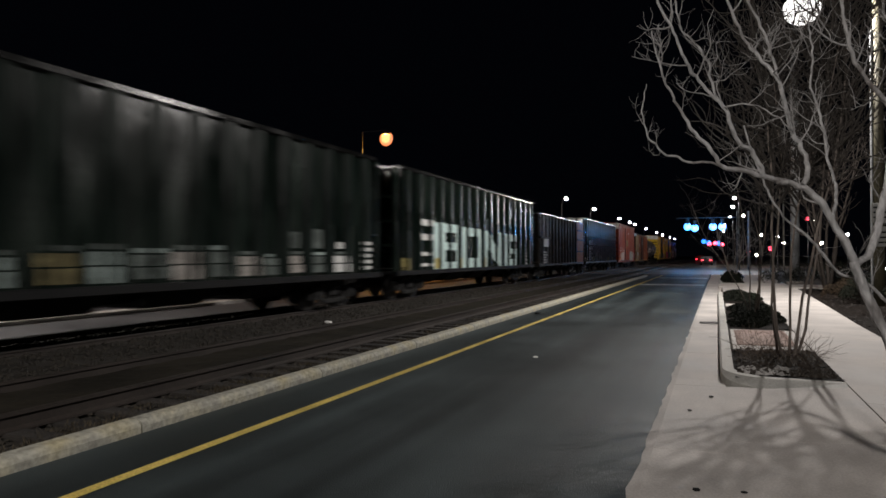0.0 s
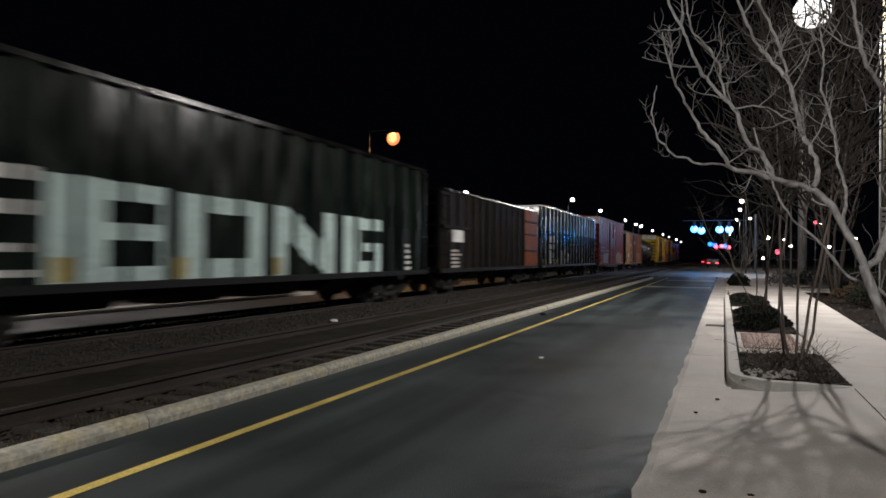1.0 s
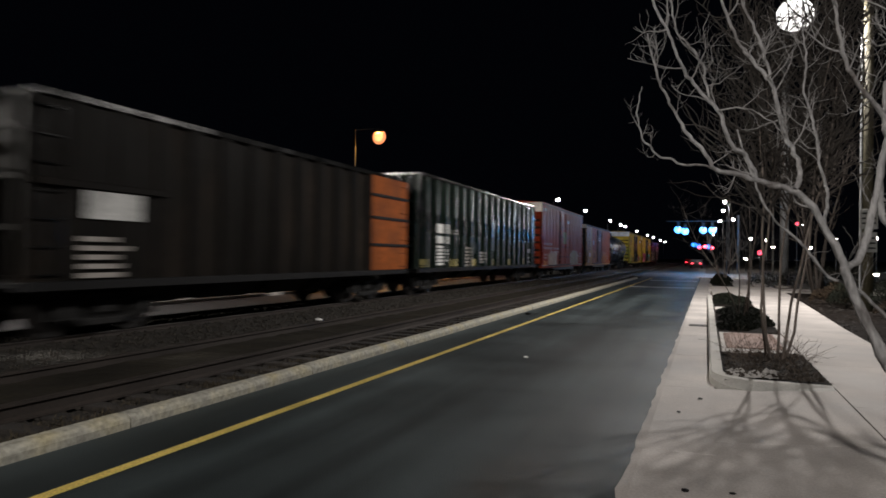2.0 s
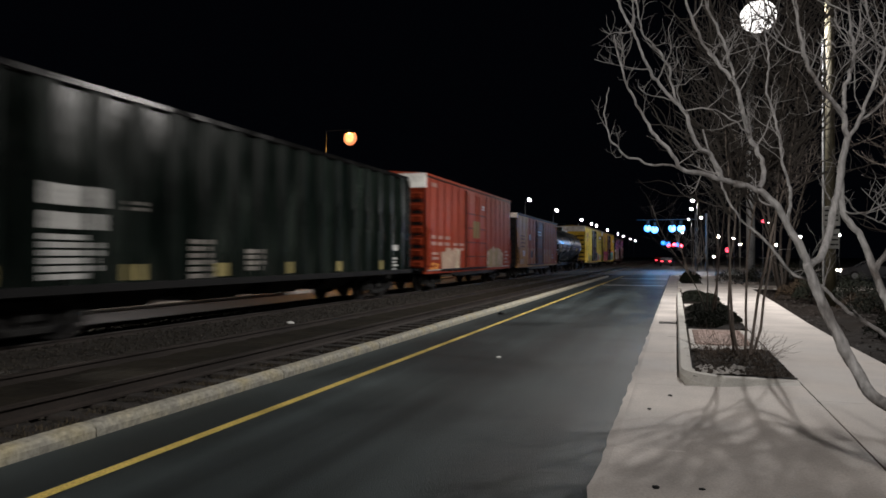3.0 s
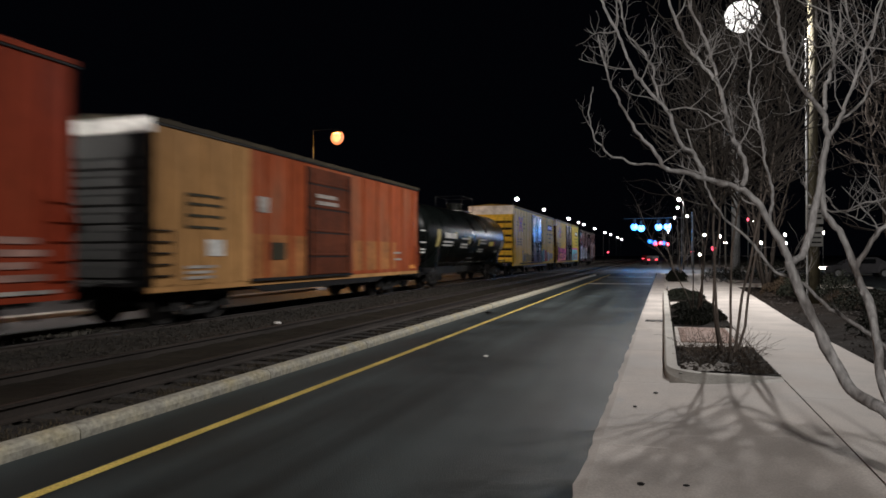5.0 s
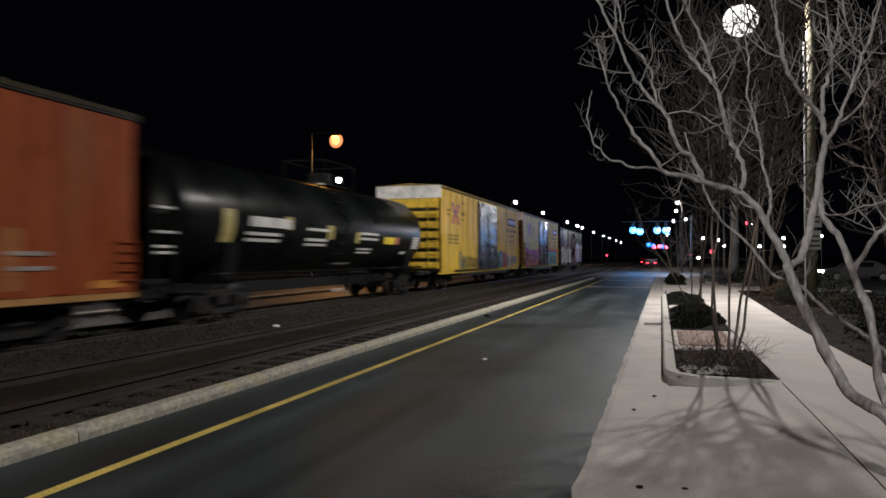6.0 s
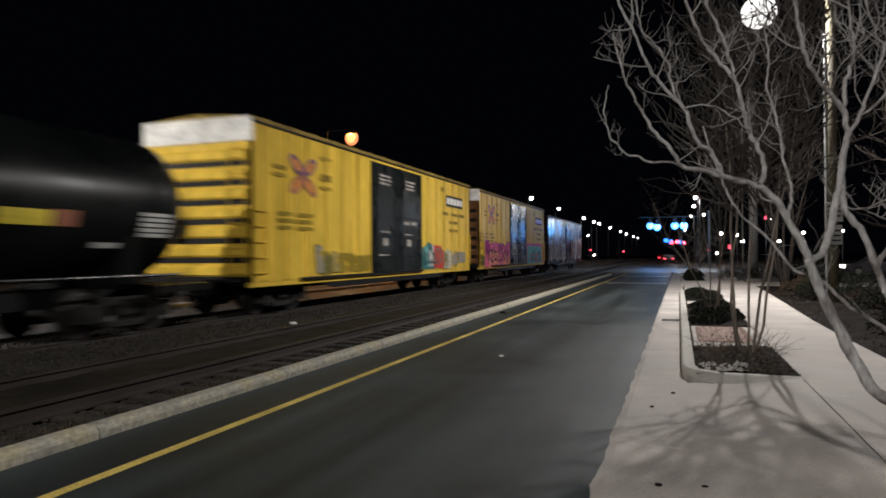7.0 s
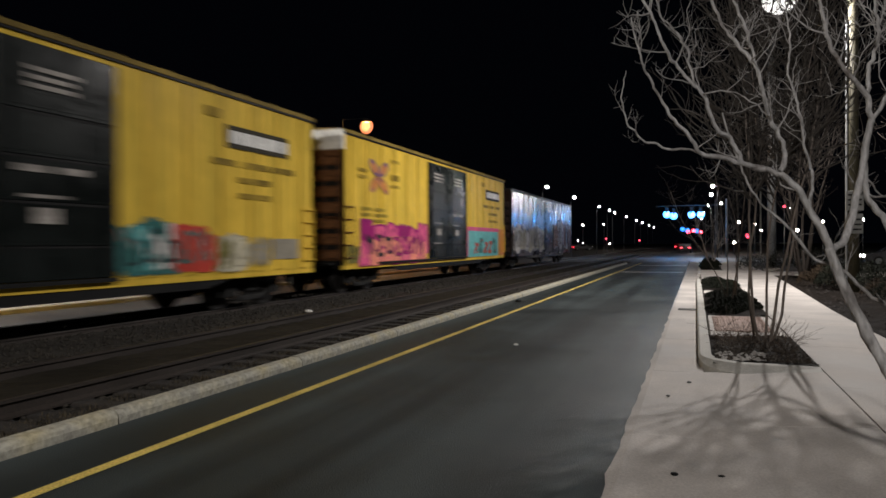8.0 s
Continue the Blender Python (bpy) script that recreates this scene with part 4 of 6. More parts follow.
# black tank car
car = thing("tank_car", pose(TRACK_X, 107.6, 0), "glossy black tank car with white stencilled bars", "freight car", "cars of the train")
CARS.append((car, 107.6))
bm = bmesh.new()
L, RT, ZT = 16.3, 1.48, 2.62
prof = [(0.0, -0.5)] + [(RT * math.sin(k * math.pi / 16), -0.5 + 0.75 * (1 - math.cos(k * math.pi / 16))) for k in range(1, 9)]
prof += [(r, L - 0.85 - y) for r, y in prof[::-1]]
rings = []
for r, y in prof:
    rings.append([bm.verts.new((r * math.cos(a * math.pi / 24), y, ZT + r * math.sin(a * math.pi / 24))) for a in range(48)] if r > 0 else [bm.verts.new((0, y, ZT))])
for p, q in zip(rings, rings[1:]):
    for k in range(48):
        f = [p[k % len(p)], p[(k + 1) % len(p)], q[(k + 1) % len(q)], q[k % len(q)]]
        bm.faces.new(list(dict.fromkeys(f)))
bmesh.ops.recalc_face_normals(bm, faces=bm.faces)
part("tank_shell", bm, TANK_BLACK, car, smooth=True)
for y in (1.2, 4.6, 8.1, 11.6, 15.0):
    bm = bmesh.new()
    rod(bm, (0, y - 0.02, ZT), (0, y + 0.02, ZT), RT + 0.006, sides=48, caps=False)
    part("weld_band", bm, TANK_BLACK, car, smooth=True)
bm = bmesh.new()
rod(bm, (0, 9.0, ZT + RT - 0.1), (0, 9.0, ZT + RT + 0.35), 0.42, sides=16)
rod(bm, (0, 9.0, ZT + RT + 0.35), (0, 9.0, ZT + RT + 0.42), 0.46, sides=16)
part("manway", bm, TANK_BLACK, car)
for y in (7.9, 10.1):
    for x in (-0.75, 0.75):
        part("railing_post", rod(bmesh.new(), (x, y, ZT + RT - 0.25), (x, y, ZT + RT + 0.75), 0.011, sides=6), BLACK, car)
    part("top_rail", rod(bmesh.new(), (-0.75, y, ZT + RT + 0.75), (0.75, y, ZT + RT + 0.75), 0.011, sides=6), BLACK, car)
for x in (-0.75, 0.75):
    part("top_rail", rod(bmesh.new(), (x, 7.9, ZT + RT + 0.75), (x, 10.1, ZT + RT + 0.75), 0.011, sides=6), BLACK, car)
part("top_platform", boxes((-0.75, 0.75, 7.9, 10.1, ZT + RT - 0.06, ZT + RT - 0.02)), CHORD, car)
for y in (2.1, L - 2.1):
    part("saddle", prism(bmesh.new(), [(-1.2, 1.0), (1.2, 1.0), (1.35, 2.0), (0.6, 1.3), (-0.6, 1.3), (-1.35, 2.0)], y - 0.25, y + 0.25), TANK_BLACK, car)
for s in (-1, 1):
    bm = bmesh.new()
    rod(bm, (s * 1.5, 1.0, 1.25), (s * 1.5, L - 1.0, 1.25), 0.03)
    for y in (1.0, 4.5, 8.0, 11.5, L - 1.0):
        rod(bm, (s * 1.5, y, 1.25), (s * 1.2, y, 1.0), 0.025)
    part("hand_rail", bm, CHORD, car)
    for y0 in (-0.8, L - 1.7):
        part("end_sill", boxes((s * 1.5 - 0.05, s * 1.5 + 0.05, y0, y0 + 1.65, 0.9, 1.05)), CHORD, car)
for y0, y1, z in ((-0.75, -0.2, 2.67), (-0.75, -0.1, 2.16), (-0.75, -0.25, 1.86), (-0.75, -0.25, 1.73)):
    part("grab_rail", boxes((1.45, 1.48, y0, y1, z - 0.03, z + 0.03), bevel=0.008), STENCIL, car, "white grab rail")
for k in (-0.78, -0.12):
    part("rail_post", rod(bmesh.new(), (1.44, k, 1.02), (1.44, k, 2.75), 0.025), BLACK, car)
for y0 in (-0.85, L - 1.3):
    part("end_platform", boxes((-1.5, 1.5, y0, y0 + 1.3, 1.0, 1.05)), BLACK, car)
for z in [1.1 + 0.33 * i for i in range(10)]:
    x = math.sqrt(max(0.0, RT ** 2 - (z - ZT) ** 2)) + 0.12
    part("ladder_rung", rod(bmesh.new(), (x, 7.5, z), (x, 7.95, z), 0.02, sides=6), BLACK, car)


def tank_paint(name, rows, material, label=""):
    """Paint that follows the shell's curve: rows of y0, y1, z0, z1."""
    if len(rows) > 1:
        return [tank_paint(name, [r], material, label) for r in rows]
    bm = bmesh.new()
    for y0, y1, z0, z1 in rows:
        n = 4
        pts = []
        for i in range(n + 1):
            z = z0 + (z1 - z0) * i / n
            pts.append((math.sqrt((RT + 0.012) ** 2 - (z - ZT) ** 2), z))
        for (xa, za), (xb, zb) in zip(pts, pts[1:]):
            bm.faces.new([bm.verts.new(c) for c in ((xa, y0, za), (xa, y1, za), (xb, y1, zb), (xb, y0, zb))])
    return part(name, bm, material, car, label)


tank_paint("stencil_bar", [(2.6, 4.6, 2.42, 2.68), (2.5, 4.1, 2.2, 2.28), (2.5, 4.1, 2.04, 2.12)], STENCIL)
tank_paint("stencil_bar", [(5.5, 6.8, 2.42, 2.5), (5.5, 6.8, 2.12, 2.2), (5.5, 6.8, 1.98, 2.05), (9.2, 10.7, 2.42, 2.5), (9.2, 10.7, 2.24, 2.32), (9.2, 10.4, 1.78, 1.84), (9.2, 10.4, 1.9, 1.96), (8.2, 9.4, 1.4, 1.47), (13.3, 13.9, 1.78, 1.88)], STENCIL)
tank_paint("stencil_bar", [(14.3, 15.1, 2.0 + 0.1 * i, 2.07 + 0.1 * i) for i in range(5)], STENCIL)
tank_paint("placard", [(11.3, 12.3, 2.14, 2.4)], BRIGHT_TAPE, "bright yellow placard")
for row in ((1.5, 1.95, 2.0, 2.8), (4.3, 4.65, 2.4, 2.75), (6.75, 7.2, 2.2, 2.62), (8.85, 9.15, 2.12, 2.48)):
    tank_paint("reflective_tape", [row], TAPE)
tank_paint("placard", [(12.35, 12.8, 2.14, 2.42)], SPRAY["rose"])
running_gear(car, L)

# yellow box cars
def butterfly(car, y, z, seed):
    """A mark of four rounded petals on an orange ground."""
    for sy, sz, c in ((1, 1, "purple"), (-1, 1, "purple"), (1, -1, "rose"), (-1, -1, "rose")):
        for k, (size, m) in enumerate(((1.0, c), (0.58, "orange"))):
            bm = bmesh.new()
            pts = []
            for j in range(14):
                a = j * 0.4488
                u, v = 0.36 + 0.34 * size * math.cos(a), 0.17 * size * math.sin(a)
                pts.append((1.6065 + 0.0012 * k, y + sy * (u * 0.68 - v * 0.73) * 1.4, z + sz * (u * 0.73 + v * 0.68)))
            bm.faces.new([bm.verts.new(p) for p in pts])
            part("painted_petal", bm, SPRAY[m], car)


def yellow_car(u, length, label, seed, end_mat=YELLOW):
    car = box_car(u, length, 5.02, label, YELLOW, (6.75, 11.3), DOOR_BLACK, 17, end_mat, roof_mat=ROOF_YELLOW)
    butterfly(car, 2.35, 3.78, seed)
    painted("stencil_bar", [rect(0.9, 1.45, 3.85, 3.95), rect(0.9, 1.45, 3.65, 3.75), rect(3.3, 3.9, 4.35, 4.45), rect(3.3, 3.9, 3.75, 3.95), rect(3.3, 3.9, 3.5, 3.6)], FADED_STENCIL, car)
    painted("stencil_bar", text_bars(1.1, 3.0, 2.3, 2.85, 3, seed, words=2), SPRAY["olive"], car)
    painted("sign_border", [rect(14.35, 16.75, 3.75, 4.25)], DARK_STENCIL, car, 1.606)
    painted("sign_bar", [rect(14.5 + 0.46 * i, 14.88 + 0.46 * i, 3.86, 4.14) for i in range(5)], WHITE_END, car, 1.61)
    painted("stencil_bar", text_bars(13.9, 17.2, 3.35, 3.52, 1, seed, words=3, gap=0.2) + text_bars(14.8, 16.5, 3.0, 3.16, 1, seed, words=1, gap=0.2) + text_bars(14.8, 16.5, 2.65, 2.8, 1, seed, words=1, gap=0.2) + [rect(13.7, 14.2, 4.35, 4.55)], FADED_STENCIL, car)
    painted("stencil_bar", text_bars(7.3, 8.5, 4.05, 4.45, 3, 3, words=1) + text_bars(9.6, 10.8, 4.05, 4.45, 3, 4, words=1) + text_bars(9.4, 10.9, 2.75, 2.95, 1, 4, words=2) + [rect(7.5, 7.95, 1.95, 2.2), rect(9.7, 10.1, 1.95, 2.2)] + text_bars(7.3, 8.3, 2.4, 2.5, 1, 4, words=2) + text_bars(9.5, 10.6, 2.35, 2.45, 1, 7, words=1) + text_bars(7.2, 8.2, 1.6, 1.7, 1, 7, words=2), DULL_STENCIL, car, 1.645)
    return car


car = yellow_car(125.3, 18.0, "yellow box car with black doors and small graffiti", 21)
graffiti(car, 11.3, 13.0, 1.0, 2.2, ["aqua", "white", "rose", "teal"], 4, 41, outline="teal", label="aqua, white and dark teal graffiti", cloud="teal", fat=0.9)
graffiti(car, 13.95, 15.1, 0.98, 2.0, ["cream", "green", "cream"], 2, 48, x=1.6125, outline="grey", label="cream graffiti letters", cloud="cream", fat=0.8)
graffiti(car, 12.7, 14.0, 1.0, 2.15, ["red", "red", "rose"], 3, 45, x=1.612, outline="red", label="red graffiti", cloud="red")
graffiti(car, 13.9, 16.0, 1.05, 1.95, ["ochre", "grey"], 3, 42, outline="ochre", label="faded grey and ochre scrawl")
graffiti(car, 11.5, 13.8, 1.1, 2.1, ["black", "white", "teal"], 5, 46, x=1.618, outline="teal", label="thin dark and white strokes on graffiti", fat=0.4)
painted("painted_block", [rect(16.1, 17.2, 1.25, 1.75)], SPRAY["grey"], car, 1.605)
graffiti(car, 3.0, 4.4, 1.0, 2.0, ["green", "grey", "ochre"], 3, 43, outline="green", label="grey and ochre scrawl")
graffiti(car, 4.4, 6.6, 1.1, 1.75, ["olive"], 4, 44, outline="olive", label="faint olive scrawl")
car = yellow_car(145.0, 17.8, "yellow box car with black doors and large pink graffiti", 22, RUST_END)
graffiti(car, 1.0, 6.6, 1.25, 2.4, ["magenta", "pink", "magenta"], 6, 51, outline="magenta", label="magenta graffiti mass", cloud="magenta", fat=1.2)
graffiti(car, 0.9, 6.4, 0.92, 1.95, ["salmon", "salmon", "pink"], 7, 54, x=1.6135, outline="magenta", label="large salmon and pink graffiti letters", cloud="salmon", fat=1.1)
graffiti(car, 1.3, 6.2, 1.15, 2.0, ["black", "magenta"], 7, 55, x=1.62, outline="black", label="black strokes on pink", fat=0.42)
painted("painted_block", [rect(11.45, 16.5, 1.0, 2.2)], SPRAY["aqua"], car, 1.605, label="aqua painted block")
painted("painted_block", [rect(11.45, 16.6, 2.2, 2.38), rect(11.4, 11.55, 1.0, 2.2)], SPRAY["pink"], car, 1.609)
painted("painted_block", [rect(16.6, 17.75, 1.0, 2.35)], SPRAY["orange"], car, 1.605)
graffiti(car, 12.4, 16.2, 1.1, 1.95, ["red", "teal", "teal"], 5, 52, outline="teal", label="red and teal strokes on aqua", fat=0.6)
graffiti(car, 0.2, 1.3, 1.0, 1.7, ["green"], 2, 53, outline="green", label="green scrawl")

# last box car
car = box_car(164.4, 19.5, 4.72, "weathered mauve grey box car covered in pale graffiti", GREY_CAR, (8.8, 11.75), DOOR_BLACK, 16, GREY_CAR, white_top=0)
graffiti(car, 0.4, 8.6, 0.98, 2.9, ["white", "cream", "white", "grey"], 11, 61, outline="white", label="pale graffiti lettering", fat=1.15)
graffiti(car, 0.6, 8.4, 1.1, 2.9, ["black", "grey"], 12, 63, x=1.622, outline="black", label="thin dark strokes on pale graffiti", fat=0.3)
graffiti(car, 12.0, 19.2, 0.98, 3.9, ["white", "rose", "white"], 9, 62, outline="white", label="pale graffiti", fat=1.15)
graffiti(car, 12.2, 19.0, 1.1, 3.2, ["black", "purple"], 10, 64, x=1.622, outline="black", label="thin dark strokes on pale graffiti", fat=0.3)
# ---- poles, lamps and signals ----
WOOD_POLE = mat("weathered pole wood", (0.075, 0.066, 0.038), 0.8, scale=14, grain=0.35, big=0.3, stretch=(3, 3, 0.3))
STEEL = mat("galvanised steel", (0.34, 0.35, 0.36), 0.5, metal=0.5, scale=16, grain=0.2)
DARK_STEEL = mat("dark painted steel", (0.06, 0.065, 0.07), 0.5, metal=0.3, scale=16, grain=0.2)
STREET_LAMP = glow("white street lamp glass", (1.0, 0.97, 0.95), 2.5)
FAR_LAMP = glow("far white lamp glass", (1.0, 0.95, 0.88), 110)
DISTANT_LAMP = glow("distant lamp glass", (1.0, 0.88, 0.76), 60)
DISTANT_RED = glow("distant red lamp glass", (1.0, 0.05, 0.10), 5)
SODIUM = glow("orange lamp glass and halo", (1.0, 0.22, 0.03), 1.0)
SODIUM_CORE = glow("white-hot orange bulb", (1.0, 0.44, 0.11), 1.9)
GREEN_SIGNAL = glow("blue green signal lens and glare", (0.008, 0.20, 1.0), 2.4)
SIGNAL_CORE = glow("bright signal core", (0.12, 0.46, 1.0), 2.8)
RED_CORE = glow("bright red signal core", (1.0, 0.30, 0.42), 4)
RED_SIGNAL = glow("red signal lens and glare", (1.0, 0.05, 0.09), 6)
TAIL_LIGHT = glow("red tail light", (1.0, 0.04, 0.07), 5)
HEAD_LIGHT = glow("white head light", (1.0, 0.9, 0.8), 60)
# Near-black in place of shade, so arms beside the bulbs stay dark.
UNLIT_STEEL = mat("near-black unlit steel", (0.006, 0.006, 0.006), 0.8, scale=16, grain=0.2)
SIGN = mat("aluminium sign", (0.26, 0.26, 0.25), 0.5, scale=14, grain=0.2)


def hood(r):
    """A shallow dome, open below, that keeps a lamp's light from going upwards."""
    bm = bmesh.new()
    rings = []
    for k in range(7):
        a = k * math.pi / 12
        rings.append([bm.verts.new((r * math.cos(a) * math.cos(j * math.pi / 12), r * math.cos(a) * math.sin(j * math.pi / 12), 0.8 * r * math.sin(a))) for j in range(24)] if k < 6 else [bm.verts.new((0, 0, 0.8 * r))])
    for p, q in zip(rings, rings[1:]):
        for j in range(24):
            bm.faces.new(list(dict.fromkeys((p[j], p[(j + 1) % 24], q[(j + 1) % len(q)], q[j % len(q)]))))
    bmesh.ops.recalc_face_normals(bm, faces=bm.faces)
    return bm


def utility_pole(x, y, reach, power, label, soft=0.15):
    """A timber pole with a street lamp on a long arm."""
    t = thing("utility_pole", pose(x, y, 0), label, "utility pole", "utility poles with lamps")
    part("pole_shaft", rod(bmesh.new(), (0, 0, -0.2), (0, 0, 11.5), 0.17, 0.12, 12), WOOD_POLE, t, smooth=True)
    bm = bmesh.new()
    pts = [(0, 0, 9.9), (-reach * 0.35, 0, 10.1), (-reach * 0.75, 0, 10.15), (-reach, 0, 9.92)]
    for a, b in zip(pts, pts[1:]):
        rod(bm, a, b, 0.035, sides=8)
    part("lamp_arm", bm, UNLIT_STEEL, t)
    at(part("lamp_hood", hood(0.36), UNLIT_STEEL, t, "dark lamp hood"), -reach, 0, 9.68)
    # Ball far larger than a real glass: it models the lamp's glare.
    glass = at(part("lamp_glass", ball(bmesh.new(), (0, 0, 0), 0.54, 24, 14, 0.95), STREET_LAMP, t, "glowing white lamp glass, enlarged to stand for its glare"), -reach, 0, 9.32)
    glass.visible_shadow = False
    bulb = new("bulb", bpy.data.lights.new("bulb", "POINT"))
    bulb.data.energy, bulb.data.color, bulb.data.shadow_soft_size = power, (1.0, 0.95, 0.91), soft
    bulb.parent = t
    bulb.location = (-reach, 0, 9.75)
    bm = bmesh.new()
    rod(bm, (0.14, 0, 7.0), (20, 0.5, 26.5), 0.022, sides=5)
    part("guy_cable", bm, STEEL, t)
    bm = boxes((-0.24, 0.24, -0.20, -0.18, 2.55, 3.15), (-0.22, 0.22, -0.20, -0.18, 1.85, 2.45), bevel=0.005)
    part("sign_plate", bm, SIGN, t, "dull metal sign plate")
    for z in (1.95, 2.1, 2.25, 2.7, 2.85, 3.0):
        part("sign_bar", boxes((-0.18, 0.18, -0.206, -0.201, z, z + 0.05)), BLACK, t)
    part("conduit", rod(bmesh.new(), (-0.19, -0.03, 0), (-0.18, -0.03, 8.4), 0.035), STEEL, t, "shiny metal conduit")
    return t


utility_pole(4.55, 24.0, 2.02, 6400, "tall unseen timber utility pole with a street lamp, added behind the camera", 0.12)
# Unseen pole behind the camera, added to light the near side; wide soft bulb.
utility_pole(4.55, -11.0, 2.02, 8000, "unseen timber utility pole with a street lamp, added behind the camera", 0.7)


def arm_lamp(x, y, z, reach, glass, label, group, r=0.16):
    """A steel pole whose arm carries a lamp at x, y, z."""
    t = thing("street_lamp", pose(x, y, 0), label, "street lamp", group)
    px = -reach
    part("pole_shaft", rod(bmesh.new(), (px, 0, -0.2), (px, 0, z - 0.55), 0.08, 0.05, 10), DARK_STEEL, t)
    bm = bmesh.new()
    rod(bm, (px, 0, z - 0.55), (px * 0.6, 0, z), 0.018)
    rod(bm, (px * 0.6, 0, z), (0, 0, z + r * 0.8), 0.018)
    part("lamp_arm", bm, UNLIT_STEEL, t)
    at(part("lamp_head", ball(bmesh.new(), (0, 0, 0), r * 1.1, 12, 6, 0.35), DARK_STEEL, t), 0, 0, z + r * 0.8)
    at(part("lamp_glass", ball(bmesh.new(), (0, 0, 0), r, 16, 10, 1.0), glass, t, "glowing lamp glass"), 0, 0, z)
    return t


far_a = arm_lamp(-14, 68.2, 7.3, 0.45, FAR_LAMP, "steel street lamp glowing white beyond the tracks", "street lamps beyond the tracks")
for y in (85, 108.4, 122, 130, 152, 180, 200, 231, 258):
    copy_thing(far_a, pose(-14, y, 0))
far_b = arm_lamp(1.75, 78, 7.6, -0.45, FAR_LAMP, "steel street lamp glowing white beside the road", "street lamps beside the road")
for x, y in ((1.9, 92), (1.95, 117), (1.5, 146), (1.6, 186)):
    copy_thing(far_b, pose(x, y, 0))
for y, power in ((78, 2000), (117, 1100)):
    t = next(o for o in scene.objects if o.parent is None and o.name.startswith("street_lamp") and abs(o.matrix_basis.translation.y - y) < 0.1 and o.matrix_basis.translation.x > 0)
    bulb = new("bulb", bpy.data.lights.new("bulb", "POINT"))
    bulb.data.energy, bulb.data.color, bulb.data.shadow_soft_size = power, (1.0, 0.95, 0.9), 0.1
    bulb.parent = t
    bulb.location = (0, 0, 7.3)
sodium = arm_lamp(-20, 40, 9.25, 1.75, SODIUM, "street lamp glowing orange beyond the tracks", "", 0.42)
for o in sodium.children:
    if o.name.startswith("lamp_glass"):
        o.visible_shadow = False
        # Flattened into an orange disc: a modelled halo round the bulb.
        o.scale = (1.15, 0.35, 1.15)
        core = part("bulb_glass", ball(bmesh.new(), (0, 0, 0), 0.33, 16, 10), SODIUM_CORE, sodium, "white-hot bulb")
        core.visible_shadow = False
        core.location = o.location
    if o.name.startswith("lamp_head") or o.name.startswith("lamp_arm"):
        bpy.data.objects.remove(o)
part("lamp_arm", rod(rod(bmesh.new(), (-1.75, 0, 8.65), (-1.75, 0, 9.8), 0.03), (-1.75, 0, 9.8), (0, 0, 9.8), 0.018), UNLIT_STEEL, sodium)
part("lamp_hood", hood(0.32), UNLIT_STEEL, sodium, "dark lamp hood").location = (0, 0, 9.53)
bulb = new("bulb", bpy.data.lights.new("bulb", "POINT"))
bulb.data.energy, bulb.data.color, bulb.data.shadow_soft_size = 1500, (1.0, 0.40, 0.07), 0.2
bulb.parent = sodium
bulb.location = (0, 0, 9.59)
row_lamp = arm_lamp(-22.6, 45.6, 7.4, -0.45, FAR_LAMP, "steel street lamp glowing white on the far street", "street lamps on the far street", 0.2)
copy_thing(row_lamp, pose(-22.0, 59, 0))
# Out of view: added to light the far road and the car ends.
arm_lamp(-20.0, 4, 7.4, -1.4, glow("bright far lamp glass", (1.0, 0.95, 0.88), 2200), "unseen bright street lamp, added beyond the tracks", "", 0.28)


def distant_lamp(x, y, z, glass, label, r=0.17):
    t = thing("distant_lamp", pose(x, y, 0), label, "lamp", "far lamps")
    part("pole_shaft", rod(bmesh.new(), (0, 0, -0.1), (0, 0, z - 0.1), 0.06), DARK_STEEL, t)
    at(part("lamp_glass", ball(bmesh.new(), (0, 0, 0), r, 12, 8), glass, t), 0, 0, z)


# Those below 3.5 m stand in for car lights; every light gets a post.
for x, y, z in ((3.3, 100, 6.9), (5.5, 100, 4.3), (7.6, 102, 4.1), (8.2, 100, 3.2), (12.6, 100, 3.15), (15.5, 100, 4.2), (15.9, 102, 3.1), (20.0, 100, 4.4), (4.9, 100, 1.6), (11.75, 100, 6.2), (-26, 170, 6.1), (-20.9, 170, 6.2), (-26.3, 172, 1.7), (-19.5, 170, 1.4), (-24, 150, 2.2)):
    distant_lamp(x, y, z, DISTANT_LAMP, "small far-off warm white light on an added post")
for x, y, z in ((6.5, 98, 2.45), (10.8, 98, 6.2), (-20.1, 168, 2.6), (-12.4, 168, 2.2), (3.9, 98, 2.0)):
    distant_lamp(x, y, z, DISTANT_RED, "small far-off red light on an added post", 0.3 if x == 6.5 else 0.2)


